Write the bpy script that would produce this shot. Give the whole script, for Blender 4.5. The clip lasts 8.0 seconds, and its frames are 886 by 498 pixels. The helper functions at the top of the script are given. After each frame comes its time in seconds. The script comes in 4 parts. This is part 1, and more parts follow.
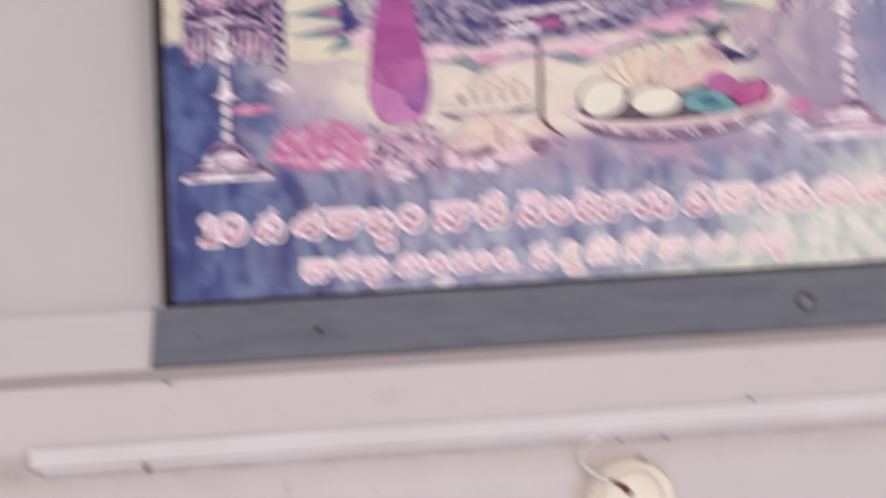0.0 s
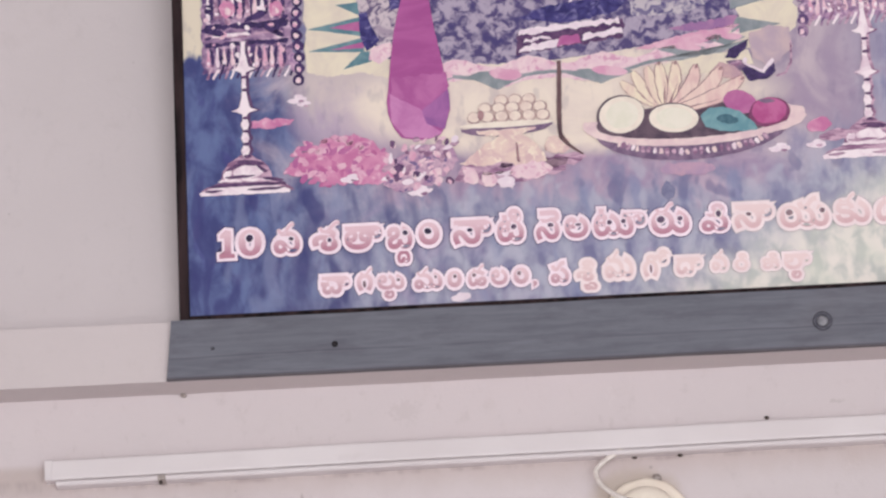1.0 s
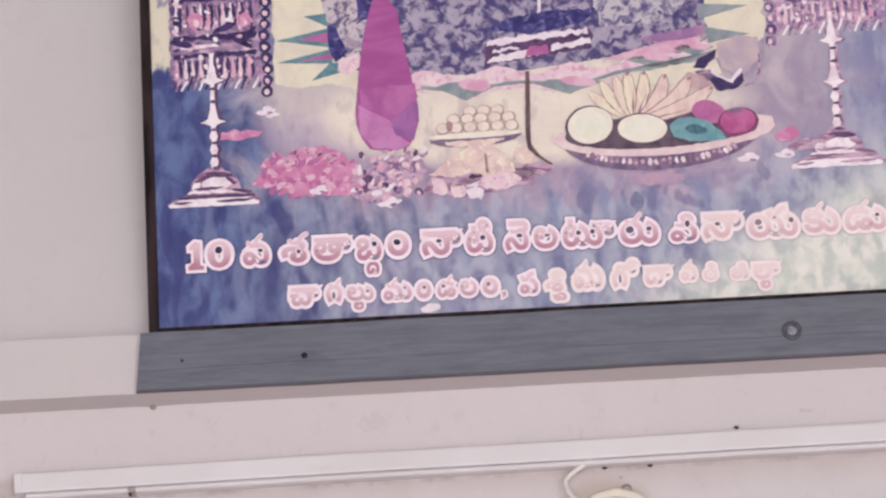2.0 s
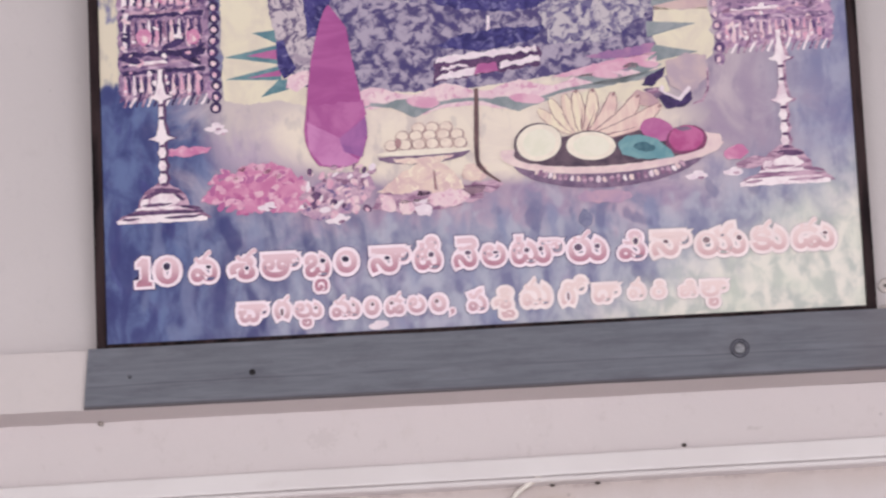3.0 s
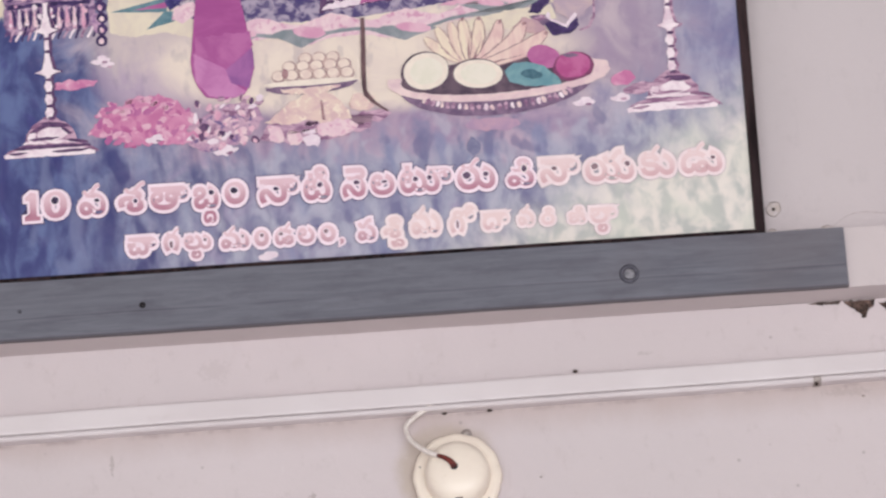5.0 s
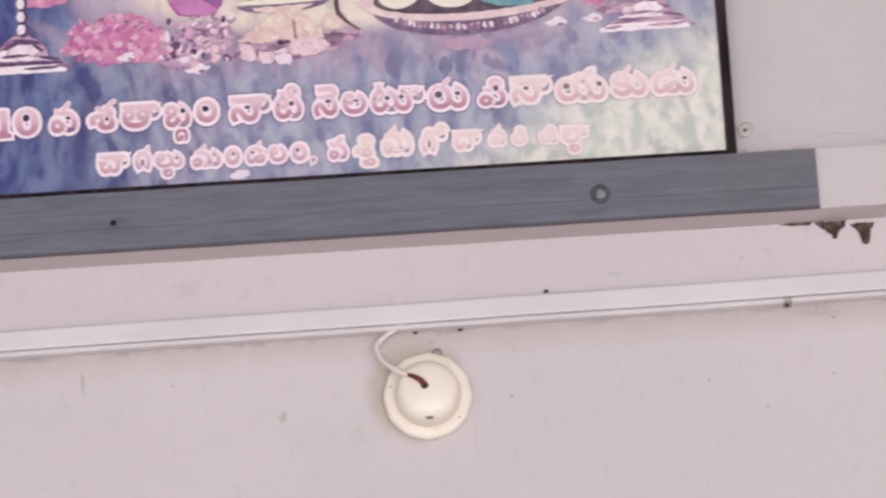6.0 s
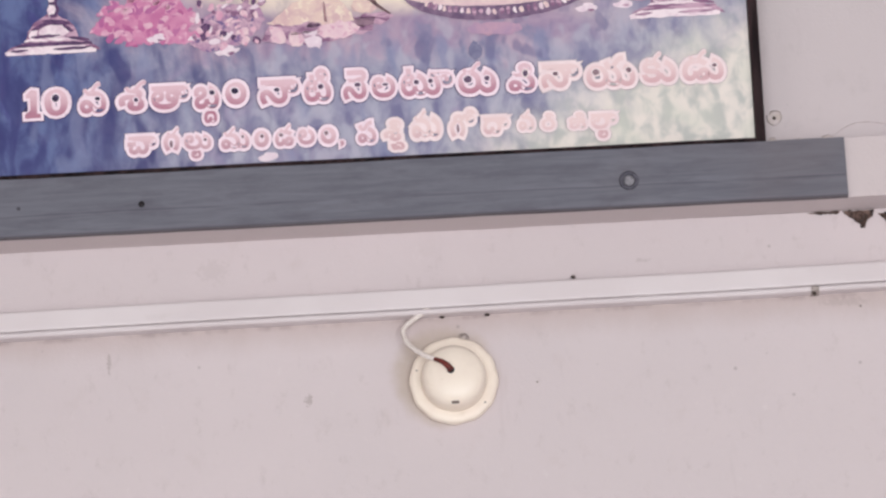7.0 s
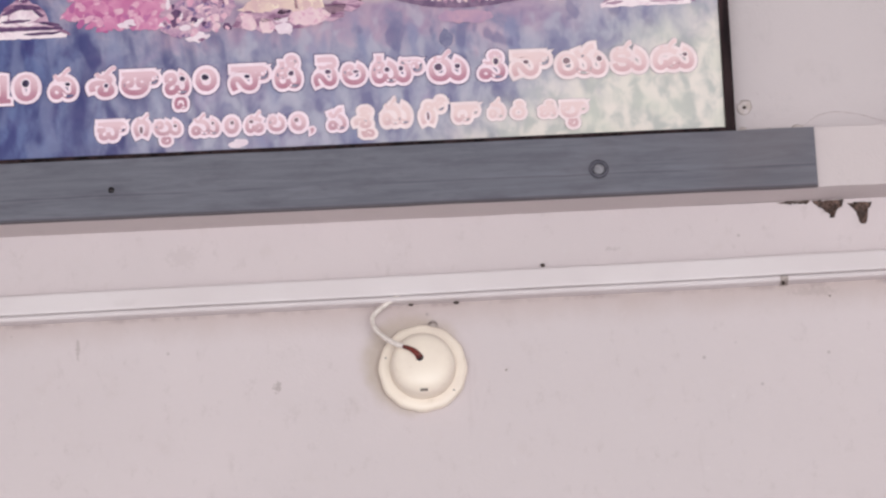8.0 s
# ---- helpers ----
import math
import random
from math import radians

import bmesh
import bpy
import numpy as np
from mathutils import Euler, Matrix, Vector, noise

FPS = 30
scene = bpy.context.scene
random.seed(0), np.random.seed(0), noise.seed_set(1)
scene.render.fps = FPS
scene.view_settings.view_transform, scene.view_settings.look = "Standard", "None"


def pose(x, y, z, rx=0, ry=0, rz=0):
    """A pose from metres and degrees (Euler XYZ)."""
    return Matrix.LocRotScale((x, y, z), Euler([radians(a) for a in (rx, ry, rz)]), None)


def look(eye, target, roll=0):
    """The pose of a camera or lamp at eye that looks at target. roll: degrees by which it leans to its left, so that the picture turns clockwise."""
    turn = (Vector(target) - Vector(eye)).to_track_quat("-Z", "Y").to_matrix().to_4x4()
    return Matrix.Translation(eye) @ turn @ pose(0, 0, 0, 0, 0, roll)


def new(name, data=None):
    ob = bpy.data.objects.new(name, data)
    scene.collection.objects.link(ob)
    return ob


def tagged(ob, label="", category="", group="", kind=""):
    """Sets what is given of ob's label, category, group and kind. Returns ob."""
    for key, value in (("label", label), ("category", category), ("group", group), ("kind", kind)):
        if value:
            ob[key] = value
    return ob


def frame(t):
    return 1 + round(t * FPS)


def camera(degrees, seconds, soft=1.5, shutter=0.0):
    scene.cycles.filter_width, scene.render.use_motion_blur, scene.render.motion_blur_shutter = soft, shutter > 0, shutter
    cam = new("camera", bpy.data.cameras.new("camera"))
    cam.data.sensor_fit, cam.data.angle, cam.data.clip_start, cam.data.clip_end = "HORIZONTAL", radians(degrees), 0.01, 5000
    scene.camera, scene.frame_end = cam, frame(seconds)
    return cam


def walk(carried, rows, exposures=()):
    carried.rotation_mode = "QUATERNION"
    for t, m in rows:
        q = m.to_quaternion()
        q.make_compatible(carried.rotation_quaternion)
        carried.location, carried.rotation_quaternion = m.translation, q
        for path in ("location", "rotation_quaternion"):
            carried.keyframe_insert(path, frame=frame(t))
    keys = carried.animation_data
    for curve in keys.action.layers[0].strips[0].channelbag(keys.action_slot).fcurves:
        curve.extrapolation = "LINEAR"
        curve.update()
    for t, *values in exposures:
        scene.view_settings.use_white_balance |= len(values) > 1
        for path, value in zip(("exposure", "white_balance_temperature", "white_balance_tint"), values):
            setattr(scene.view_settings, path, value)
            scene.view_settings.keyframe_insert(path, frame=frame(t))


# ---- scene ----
cam = camera(12.0, 8.0, soft=2.4, shutter=0.5)
EYE, BACK = 1.55, 3.6025  # eye height, distance to the wall
# seconds, yaw, pitch, lean
ROWS = [
    (0, 2.450, 18.566, 2.723),
    (0.1, 2.984, 19.246, 1.834),
    (0.2, 2.596, 19.734, 2.103),
    (0.3, 2.523, 19.716, 2.193),
    (0.4, 2.644, 19.437, 2.286),
    (0.5, 2.572, 19.092, 2.267),
    (0.6, 2.657, 18.907, 2.225),
    (0.7, 2.749, 18.880, 2.182),
    (0.8, 2.706, 18.756, 2.140),
    (0.9, 2.680, 18.818, 2.097),
    (1, 2.687, 18.786, 2.055),
    (1.1, 2.736, 18.883, 2.043),
    (1.2, 2.550, 18.863, 2.031),
    (1.3, 2.469, 18.854, 2.018),
    (1.4, 2.421, 19.086, 2.006),
    (1.5, 2.379, 18.961, 1.994),
    (1.6, 2.187, 18.985, 2.071),
    (1.7, 2.242, 18.911, 2.147),
    (2.8, 1.796, 18.937, 3.008),
    (2.9, 1.742, 18.939, 2.764),
    (3, 1.486, 19.122, 2.520),
    (3.1, 1.405, 19.017, 2.490),
    (3.2, 0.858, 18.936, 2.106),
    (3.3, 0.744, 18.746, 2.339),
    (3.4, 0.815, 18.656, 2.316),
    (3.5, 0.598, 18.299, 2.293),
    (3.6, 0.451, 18.349, 2.375),
    (3.7, 0.541, 18.300, 2.458),
    (3.8, 0.470, 18.231, 2.540),
    (3.9, 0.494, 18.211, 2.623),
    (4, 0.633, 18.196, 2.705),
    (4.1, 0.667, 18.150, 2.666),
    (4.2, 0.710, 18.144, 2.627),
    (5.3, -0.215, 17.990, 4.093),
    (5.4, -0.226, 17.832, 3.902),
    (5.5, -0.216, 17.524, 3.712),
    (5.6, -0.291, 17.269, 3.707),
    (5.7, -0.255, 17.085, 3.701),
    (5.8, -0.339, 17.025, 3.696),
    (5.9, -0.511, 16.953, 3.690),
    (6, -0.378, 16.958, 3.685),
    (6.1, -0.179, 16.950, 3.625),
    (6.2, -0.089, 16.971, 3.564),
    (6.3, -0.202, 16.879, 3.504),
    (6.4, -0.152, 16.874, 3.443),
    (6.5, -0.042, 16.962, 3.383),
    (6.7, 0.114, 16.997, 3.200),
    (6.9, 0.066, 16.816, 3.017),
    (7, 0.025, 16.770, 2.926),
    (7.2, -0.068, 16.653, 2.953),
    (7.3, -0.192, 16.562, 2.967),
    (7.5, 0.003, 16.471, 2.994),
    (7.6, -0.159, 16.703, 2.943),
    (7.8, -0.114, 16.659, 2.842),
    (7.9, -0.294, 16.596, 2.792),
    (8, -0.398, 16.582, 2.741),
]
walk(cam, [(t, pose(0, -BACK, EYE, 90 + pitch, 0, yaw) @ pose(0, 0, 0, 0, 0, -lean)) for t, yaw, pitch, lean in ROWS],
     exposures=[(0.0, 0.0), (8.0, 0.0)])

# ---- light: an open-fronted hall behind the camera, bright hazy day ----
world = bpy.data.worlds.new("sky")
scene.world = world
world.use_nodes = True
wn = world.node_tree
sky = wn.nodes.new("ShaderNodeTexSky")
sky.sky_type, sky.sun_disc = "NISHITA", False
sky.sun_elevation, sky.sun_rotation = radians(52), radians(160)
wn.links.new(sky.outputs[0], wn.nodes["Background"].inputs[0])
wn.nodes["Background"].inputs[1].default_value = 0.12
sun = new("sun", bpy.data.lights.new("sun", "SUN"))
sun.data.energy, sun.data.angle, sun.data.color = 3.0, radians(1.0), (1.0, 0.95, 0.88)
sun.matrix_world = look((2, -9, 12), (0, -1, 0))
daylight = new("daylight", bpy.data.lights.new("daylight", "AREA"))
daylight.data.shape, daylight.data.size, daylight.data.size_y = "RECTANGLE", 5.0, 2.0
daylight.data.energy, daylight.data.color = 217.0, (0.942, 0.965, 1.0)
daylight.matrix_world = look((0.6, -5.9, 1.35), (0.4, 0, 1.9))


# ---- materials ----
def lin(r, g, b, light=0.92):
    """A base colour from the colour that it shows in the hall's light."""
    return tuple(((c / 255 + 0.055) / 1.055) ** 2.4 / light for c in (r, g, b)) + (1.0,)


class Nodes:
    """Short hand for node materials in object coordinates."""

    def __init__(self, name, rough=0.6, metal=0.0, spec=0.25):
        self.mat = bpy.data.materials.new(name)
        self.mat.use_nodes = True
        self.t = self.mat.node_tree
        self.b = self.t.nodes["Principled BSDF"]
        self.b.inputs["Roughness"].default_value = rough
        self.b.inputs["Metallic"].default_value = metal
        self.b.inputs["Specular IOR Level"].default_value = spec
        self.co = self.t.nodes.new("ShaderNodeTexCoord").outputs["Object"]

    def put(self, socket, value):
        if hasattr(value, "is_linked"):
            self.t.links.new(value, socket)
        else:
            socket.default_value = value

    def math(self, op, a, b=0.0):
        n = self.t.nodes.new("ShaderNodeMath")
        n.operation = op
        self.put(n.inputs[0], a), self.put(n.inputs[1], b)
        return n.outputs[0]

    def sep(self):
        n = self.t.nodes.new("ShaderNodeSeparateXYZ")
        self.t.links.new(self.co, n.inputs[0])
        return n.outputs

    def scaled(self, x, y, z):
        n = self.t.nodes.new("ShaderNodeMapping")
        n.inputs["Scale"].default_value = (x, y, z)
        self.t.links.new(self.co, n.inputs[0])
        return n.outputs[0]

    def noise(self, scale, detail=3.0, stretch=(1, 1, 1), rough=0.55, warp=0.0):
        n = self.t.nodes.new("ShaderNodeTexNoise")
        n.inputs["Scale"].default_value, n.inputs["Detail"].default_value = scale, detail
        n.inputs["Roughness"].default_value, n.inputs["Distortion"].default_value = rough, warp
        self.t.links.new(self.scaled(*stretch), n.inputs["Vector"])
        return n.outputs[0]

    def cells(self, scale, stretch=(1, 1, 1)):
        n = self.t.nodes.new("ShaderNodeTexVoronoi")
        n.inputs["Scale"].default_value = scale
        self.t.links.new(self.scaled(*stretch), n.inputs["Vector"])
        return n.outputs["Distance"]

    def step(self, value, a, b, lo=0.0, hi=1.0):
        n = self.t.nodes.new("ShaderNodeMapRange")
        n.interpolation_type = "SMOOTHSTEP"
        self.put(n.inputs[0], value)
        for i, v in enumerate((a, b, lo, hi)):
            n.inputs[i + 1].default_value = v
        return n.outputs[0]

    def mix(self, f, a, b):
        n = self.t.nodes.new("ShaderNodeMix")
        n.data_type = "RGBA"
        self.put(n.inputs[0], f), self.put(n.inputs[6], a), self.put(n.inputs[7], b)
        return n.outputs[2]

    def bump(self, height, strength=0.3, distance=0.001):
        n = self.t.nodes.new("ShaderNodeBump")
        n.inputs["Strength"].default_value, n.inputs["Distance"].default_value = strength, distance
        self.t.links.new(height, n.inputs["Height"])
        self.t.links.new(n.outputs[0], self.b.inputs["Normal"])

    def done(self, colour, rough=None):
        self.put(self.b.inputs["Base Color"], colour)
        if rough is not None:
            self.put(self.b.inputs["Roughness"], rough)
        return self.mat


def mottled(name, dark, light, scale=60, a=0.35, b=0.65, rough=0.42, stretch=(1, 1, 1), third=None, third_scale=140, warp=0.6):
    n = Nodes(name, rough)
    c = n.mix(n.step(n.noise(scale, 4, stretch, 0.6, warp), a, b), dark, light)
    if third:
        c = n.mix(n.step(n.noise(third_scale, 2, stretch, 0.6, warp), 0.52, 0.68), c, third)
    return n.done(c)


def plaster(name, tone, spots=True):
    n = Nodes(name, 0.75, spec=0.25)
    wide, fine, grit = n.noise(2.2, 3), n.noise(28, 4, rough=0.65), n.noise(420, 2)
    dark = tuple(c * 0.93 for c in tone[:3]) + (1,)
    c = n.mix(n.step(wide, 0.3, 0.7), dark, tone)
    c = n.mix(n.step(fine, 0.56, 0.78, 0, 0.35), c, tuple(c_ * k for c_, k in zip(tone, (0.86, 0.85, 0.84))) + (1,))
    if spots:
        runs = n.noise(30, 3, (1, 1, 0.12), 0.7)
        c = n.mix(n.step(runs, 0.66, 0.8, 0, 0.22), c, tuple(c_ * 0.78 for c_ in tone[:3]) + (1,))
        specks = n.cells(26)
        c = n.mix(n.step(specks, 0.045, 0.02, 0, 0.45), c, tuple(c_ * 0.6 for c_ in tone[:3]) + (1,))
    patch = n.noise(48, 5, (1, 1, 0.7), 0.75)
    c = n.mix(n.step(patch, 0.55, 0.7, 0, 0.3), c, tuple(c_ * 0.84 for c_ in tone[:3]) + (1,))
    n.bump(n.math("ADD", n.math("MULTIPLY", fine, 1.2), n.math("MULTIPLY", grit, 0.35)), 0.4, 0.0014)
    return n.done(c)


WALL_TONE = lin(205, 193, 195)


def stained_plaster():
    """The lower wall: whitewash, grimy round the ceiling rose and below the conduit, with contact shade painted under
    the conduit.
    """
    n = Nodes("whitewash_lower", 0.75, spec=0.25)
    x, y, z = n.sep()
    wide, fine, grit = n.noise(2.2, 3), n.noise(28, 4, rough=0.65), n.noise(420, 2)
    c = n.mix(n.step(wide, 0.3, 0.7), tuple(v * 0.94 for v in WALL_TONE[:3]) + (1,), WALL_TONE)
    c = n.mix(n.step(n.noise(3.5, 4, rough=0.6), 0.38, 0.62, 0, 0.7), c, lin(199, 188, 190))
    c = n.mix(n.step(fine, 0.56, 0.78, 0, 0.3), c, lin(188, 175, 173))
    dx, dz = n.math("SUBTRACT", x, -0.006), n.math("SUBTRACT", z, EYE + 0.969)
    r = n.math("SQRT", n.math("ADD", n.math("MULTIPLY", dx, dx), n.math("MULTIPLY", dz, dz)))
    r = n.math("ADD", r, n.math("MULTIPLY", n.math("SUBTRACT", n.noise(45, 3), 0.5), 0.016))
    c = n.mix(n.step(r, 0.052, 0.036, 0, 0.6), c, lin(172, 156, 138))
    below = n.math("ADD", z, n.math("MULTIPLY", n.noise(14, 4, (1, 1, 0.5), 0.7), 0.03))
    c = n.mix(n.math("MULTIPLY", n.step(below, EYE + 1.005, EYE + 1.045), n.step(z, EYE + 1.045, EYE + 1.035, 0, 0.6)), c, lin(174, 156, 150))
    # thin patchy line under the conduit: dirt plus its contact shade, painted in
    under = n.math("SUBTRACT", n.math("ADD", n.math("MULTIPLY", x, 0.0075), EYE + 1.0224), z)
    dirt_and_shade = n.math("MULTIPLY", n.step(n.noise(22, 4, (1, 1, 0.3), 0.7), 0.42, 0.62), n.step(n.math("ADD", under, n.math("MULTIPLY", n.noise(90, 3), 0.004)), 0.0075, 0.0015, 0, 0.6))
    c = n.mix(n.math("MULTIPLY", dirt_and_shade, n.step(under, -0.012, -0.006)), c, lin(140, 124, 126))
    runs = n.noise(34, 3, (1, 1, 0.15), 0.7)
    c = n.mix(n.step(runs, 0.67, 0.8, 0, 0.25), c, lin(165, 152, 152))
    c = n.mix(n.step(n.cells(22), 0.05, 0.02, 0, 0.45), c, lin(140, 128, 128))
    patch = n.noise(55, 5, (1, 1, 0.7), 0.75)
    c = n.mix(n.step(patch, 0.55, 0.7, 0, 0.36), c, lin(180, 168, 168))
    c = n.mix(n.step(patch, 0.4, 0.3, 0, 0.22), c, lin(216, 208, 208))
    for sx, sz, rx, rz, k in ((-0.1274, 0.9525, 0.0034, 0.0055, 0.42), (-0.3023, 0.9950, 0.0020, 0.0085, 0.38), (0.1760, 1.0660, 0.007, 0.002, 0.2), (-0.2080, 1.0760, 0.014, 0.010, 0.1), (0.3520, 1.0180, 0.022, 0.004, 0.2)):
        ex, ez = n.math("DIVIDE", n.math("SUBTRACT", x, sx), rx), n.math("DIVIDE", n.math("SUBTRACT", z, EYE + sz), rz)
        e = n.math("ADD", n.math("ADD", n.math("MULTIPLY", ex, ex), n.math("MULTIPLY", ez, ez)), n.math("MULTIPLY", n.math("SUBTRACT", n.noise(260, 4, rough=0.7), 0.5), 7.0))
        c = n.mix(n.step(e, 1.3, 0.3, 0, k), c, lin(132, 118, 114))
    n.bump(n.math("ADD", n.math("MULTIPLY", fine, 1.2), n.math("MULTIPLY", grit, 0.35)), 0.45, 0.0014)
    return n.done(c)


M_WALL = plaster("whitewash", lin(200, 189, 191))
M_LOWER = stained_plaster()
M_LEDGE = plaster("whitewash_ledge", lin(201, 189, 190), False)
M_PLAIN = plaster("hall_paint", (0.72, 0.68, 0.66, 1), False)
# unseen ceiling, grey so that less light bounces onto the upper wall
M_CEIL = plaster("unseen_dark_ceiling", (0.36, 0.35, 0.34, 1), False)
M_DARK = mottled("grime", lin(45, 36, 34), lin(88, 74, 68), 300)
M_CRUMB = mottled("bare_mortar", lin(62, 48, 44), lin(114, 92, 84), 220, third=lin(48, 37, 35))


def painted_wood():
    n = Nodes("grey_painted_wood", 0.5)
    grain = n.noise(14, 5, (0.6, 1, 9), 0.7, 0.6)
    fine = n.noise(50, 4, (0.35, 1, 6), 0.6)
    c = n.mix(n.step(grain, 0.25, 0.75), lin(95, 95, 105), lin(114, 114, 124))
    c = n.mix(n.step(n.noise(30, 5, (0.7, 1, 2.4), 0.7), 0.46, 0.74, 0, 0.5), c, lin(84, 82, 92))
    c = n.mix(n.step(fine, 0.6, 0.78, 0, 0.35), c, lin(80, 79, 88))
    c = n.mix(n.step(n.noise(5, 2), 0.5, 0.75, 0, 0.4), c, lin(110, 102, 106))
    x, y, z = n.sep()
    seam = n.math("ABSOLUTE", n.math("SUBTRACT", n.math("ADD", z, n.math("MULTIPLY", n.noise(6, 3), 0.006)), 0.0226))
    c = n.mix(n.math("MULTIPLY", n.step(seam, 0.0012, 0.0002, 0, 0.42), n.step(n.noise(9, 2), 0.35, 0.55)), c, lin(66, 62, 72))
    # shadow line at the board's foot, put into the colour of its lower edge
    c = n.mix(n.step(z, 0.0022, 0.0004, 0, 0.6), c, lin(72, 60, 64))
    n.bump(grain, 0.25, 0.0008)
    return n.done(c)


def pvc():
    n = Nodes("white_pvc", 0.38)
    c = n.mix(n.step(n.noise(7, 3), 0.35, 0.7), lin(207, 197, 199), lin(213, 204, 206))
    c = n.mix(n.step(n.noise(60, 3, (0.4, 1, 1)), 0.66, 0.8, 0, 0.3), c, lin(190, 178, 178))
    return n.done(c)


def bakelite():
    n = Nodes("cream_bakelite", 0.35, spec=0.5)
    c = n.mix(n.step(n.noise(30, 4), 0.35, 0.75), lin(235, 222, 208), lin(227, 212, 199))
    c = n.mix(n.step(n.noise(90, 3), 0.62, 0.8, 0, 0.4), c, lin(200, 184, 162))
    return n.done(c)


M_WOOD, M_PVC, M_ROSE = painted_wood(), pvc(), bakelite()
M_FRAME = mottled("dark_stained_moulding", lin(22, 15, 18), lin(56, 42, 44), 90, rough=0.6, stretch=(1, 0.1, 1))
M_FRAME.node_tree.nodes["Principled BSDF"].inputs["Specular IOR Level"].default_value = 0.08
M_WIRE = mottled("cream_flex", lin(228, 219, 214), lin(212, 200, 194), 200)
M_WIRE_RED = mottled("red_brown_core", lin(120, 50, 44), lin(78, 34, 32), 400)
M_STEEL = mottled("dull_nail_steel", lin(92, 82, 80), lin(130, 118, 112), 500, rough=0.5)
M_FLOOR = mottled("pale_floor_tile", (0.56, 0.545, 0.53, 1), (0.64, 0.625, 0.61, 1), 3, rough=0.3)
M_GROUND = mottled("sandy_ground", (0.3, 0.25, 0.19, 1), (0.4, 0.34, 0.27, 1), 1.5, rough=0.9)


# ---- mesh helpers ----
def mesh_of(name, bm, mat, smooth=False):
    me = bpy.data.meshes.new(name)
    bm.normal_update()
    bm.to_mesh(me)
    bm.free()
    me.materials.append(mat)
    if smooth:
        for p in me.polygons:
            p.use_smooth = True
    return me


def part(name, bm, mat, parent=None, label="", smooth=False):
    ob = new(name, mesh_of(name, bm, mat, smooth))
    if parent is not None:
        ob.parent = parent
    return tagged(ob, label)


def slab(bm, lo, hi, bevel=0.0):
    r = bmesh.ops.create_cube(bm, size=1.0, matrix=Matrix.Translation([(a + b) / 2 for a, b in zip(lo, hi)]) @ Matrix.Diagonal([b - a for a, b in zip(lo, hi)] + [1]))
    if bevel:
        edges = {e for v in r["verts"] for e in v.link_edges}
        bmesh.ops.bevel(bm, geom=list(edges), offset=bevel, segments=2, affect="EDGES", profile=0.5)
    return bm


def block(name, lo, hi, mat, bevel=0.0, label="", kind="structure"):
    return tagged(part(name, slab(bmesh.new(), lo, hi, bevel), mat), label, name.rstrip("_0123456789").split("_")[0] if kind else "", kind=kind)


def lathe(bm, profile, m=Matrix(), seg=32, wobble=None):
    """Turns (radius, height) round the local z axis; wobble(angle) scales the radius."""
    rings = []
    for r, h in profile:
        rings.append([bm.verts.new(m @ Vector((r * (wobble(a) if wobble else 1) * math.cos(a), r * (wobble(a) if wobble else 1) * math.sin(a), h)))
                      for a in (2 * math.pi * i / seg for i in range(seg))])
    for a, b in zip(rings, rings[1:]):
        for i in range(seg):
            j = (i + 1) % seg
            bm.faces.new((a[i], a[j], b[j], b[i]))
    bm.faces.new(rings[0][::-1]), bm.faces.new(rings[-1])
    return bm


def tube(bm, pts, radius, seg=8):
    """A round bar along a smooth line through the points; radius may be a function of 0..1."""
    line, n = [], 8
    for i in range(len(pts) - 1):
        p0, p1, p2, p3 = (Vector(pts[max(0, min(len(pts) - 1, k))]) for k in (i - 1, i, i + 1, i + 2))
        for s in range(n):
            t = s / n
            line.append(0.5 * (2 * p1 + (p2 - p0) * t + (2 * p0 - 5 * p1 + 4 * p2 - p3) * t * t + (3 * p1 - p0 - 3 * p2 + p3) * t ** 3))
    line.append(Vector(pts[-1]))
    rings = []
    for i, p in enumerate(line):
        d = (line[min(i + 1, len(line) - 1)] - line[max(i - 1, 0)]).normalized()
        side = d.cross(Vector((0, 1, 0.2))).normalized()
        up = side.cross(d)
        r = radius(i / (len(line) - 1)) if callable(radius) else radius
        rings.append([bm.verts.new(p + r * (math.cos(a) * side + math.sin(a) * up)) for a in (2 * math.pi * k / seg for k in range(seg))])
    for a, b in zip(rings, rings[1:]):
        for i in range(seg):
            j = (i + 1) % seg
            bm.faces.new((a[i], a[j], b[j], b[i]))
    bm.faces.new(rings[0][::-1]), bm.faces.new(rings[-1])
    return bm


def lump(bm, at, size, seed, rough=0.35):
    """A crumbly clod."""
    r = bmesh.ops.create_icosphere(bm, subdivisions=2, radius=1.0)
    for v in r["verts"]:
        k = 1 + rough * noise.noise(v.co * 1.7 + Vector((seed * 3.1, seed, 0)))
        v.co = Vector(at) + Vector((v.co.x * size[0], v.co.y * size[1], v.co.z * size[2])) * k
    return bm


# ---- the hall ----
HALF, FRONT, HIGH = 3.2, -6.0, 3.95
LEDGE_LOW, LEDGE_TOP = EYE + 1.1022, EYE + 1.1575
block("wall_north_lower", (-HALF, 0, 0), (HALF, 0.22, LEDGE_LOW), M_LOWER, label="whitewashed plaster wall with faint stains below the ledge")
block("wall_north_upper", (-HALF, -0.012, LEDGE_TOP), (HALF, 0.22, HIGH), M_WALL, label="whitewashed plaster wall above the ledge")
ledge = bmesh.new()
slab(ledge, (-HALF, -0.04, LEDGE_LOW), (HALF, 0.22, LEDGE_TOP))
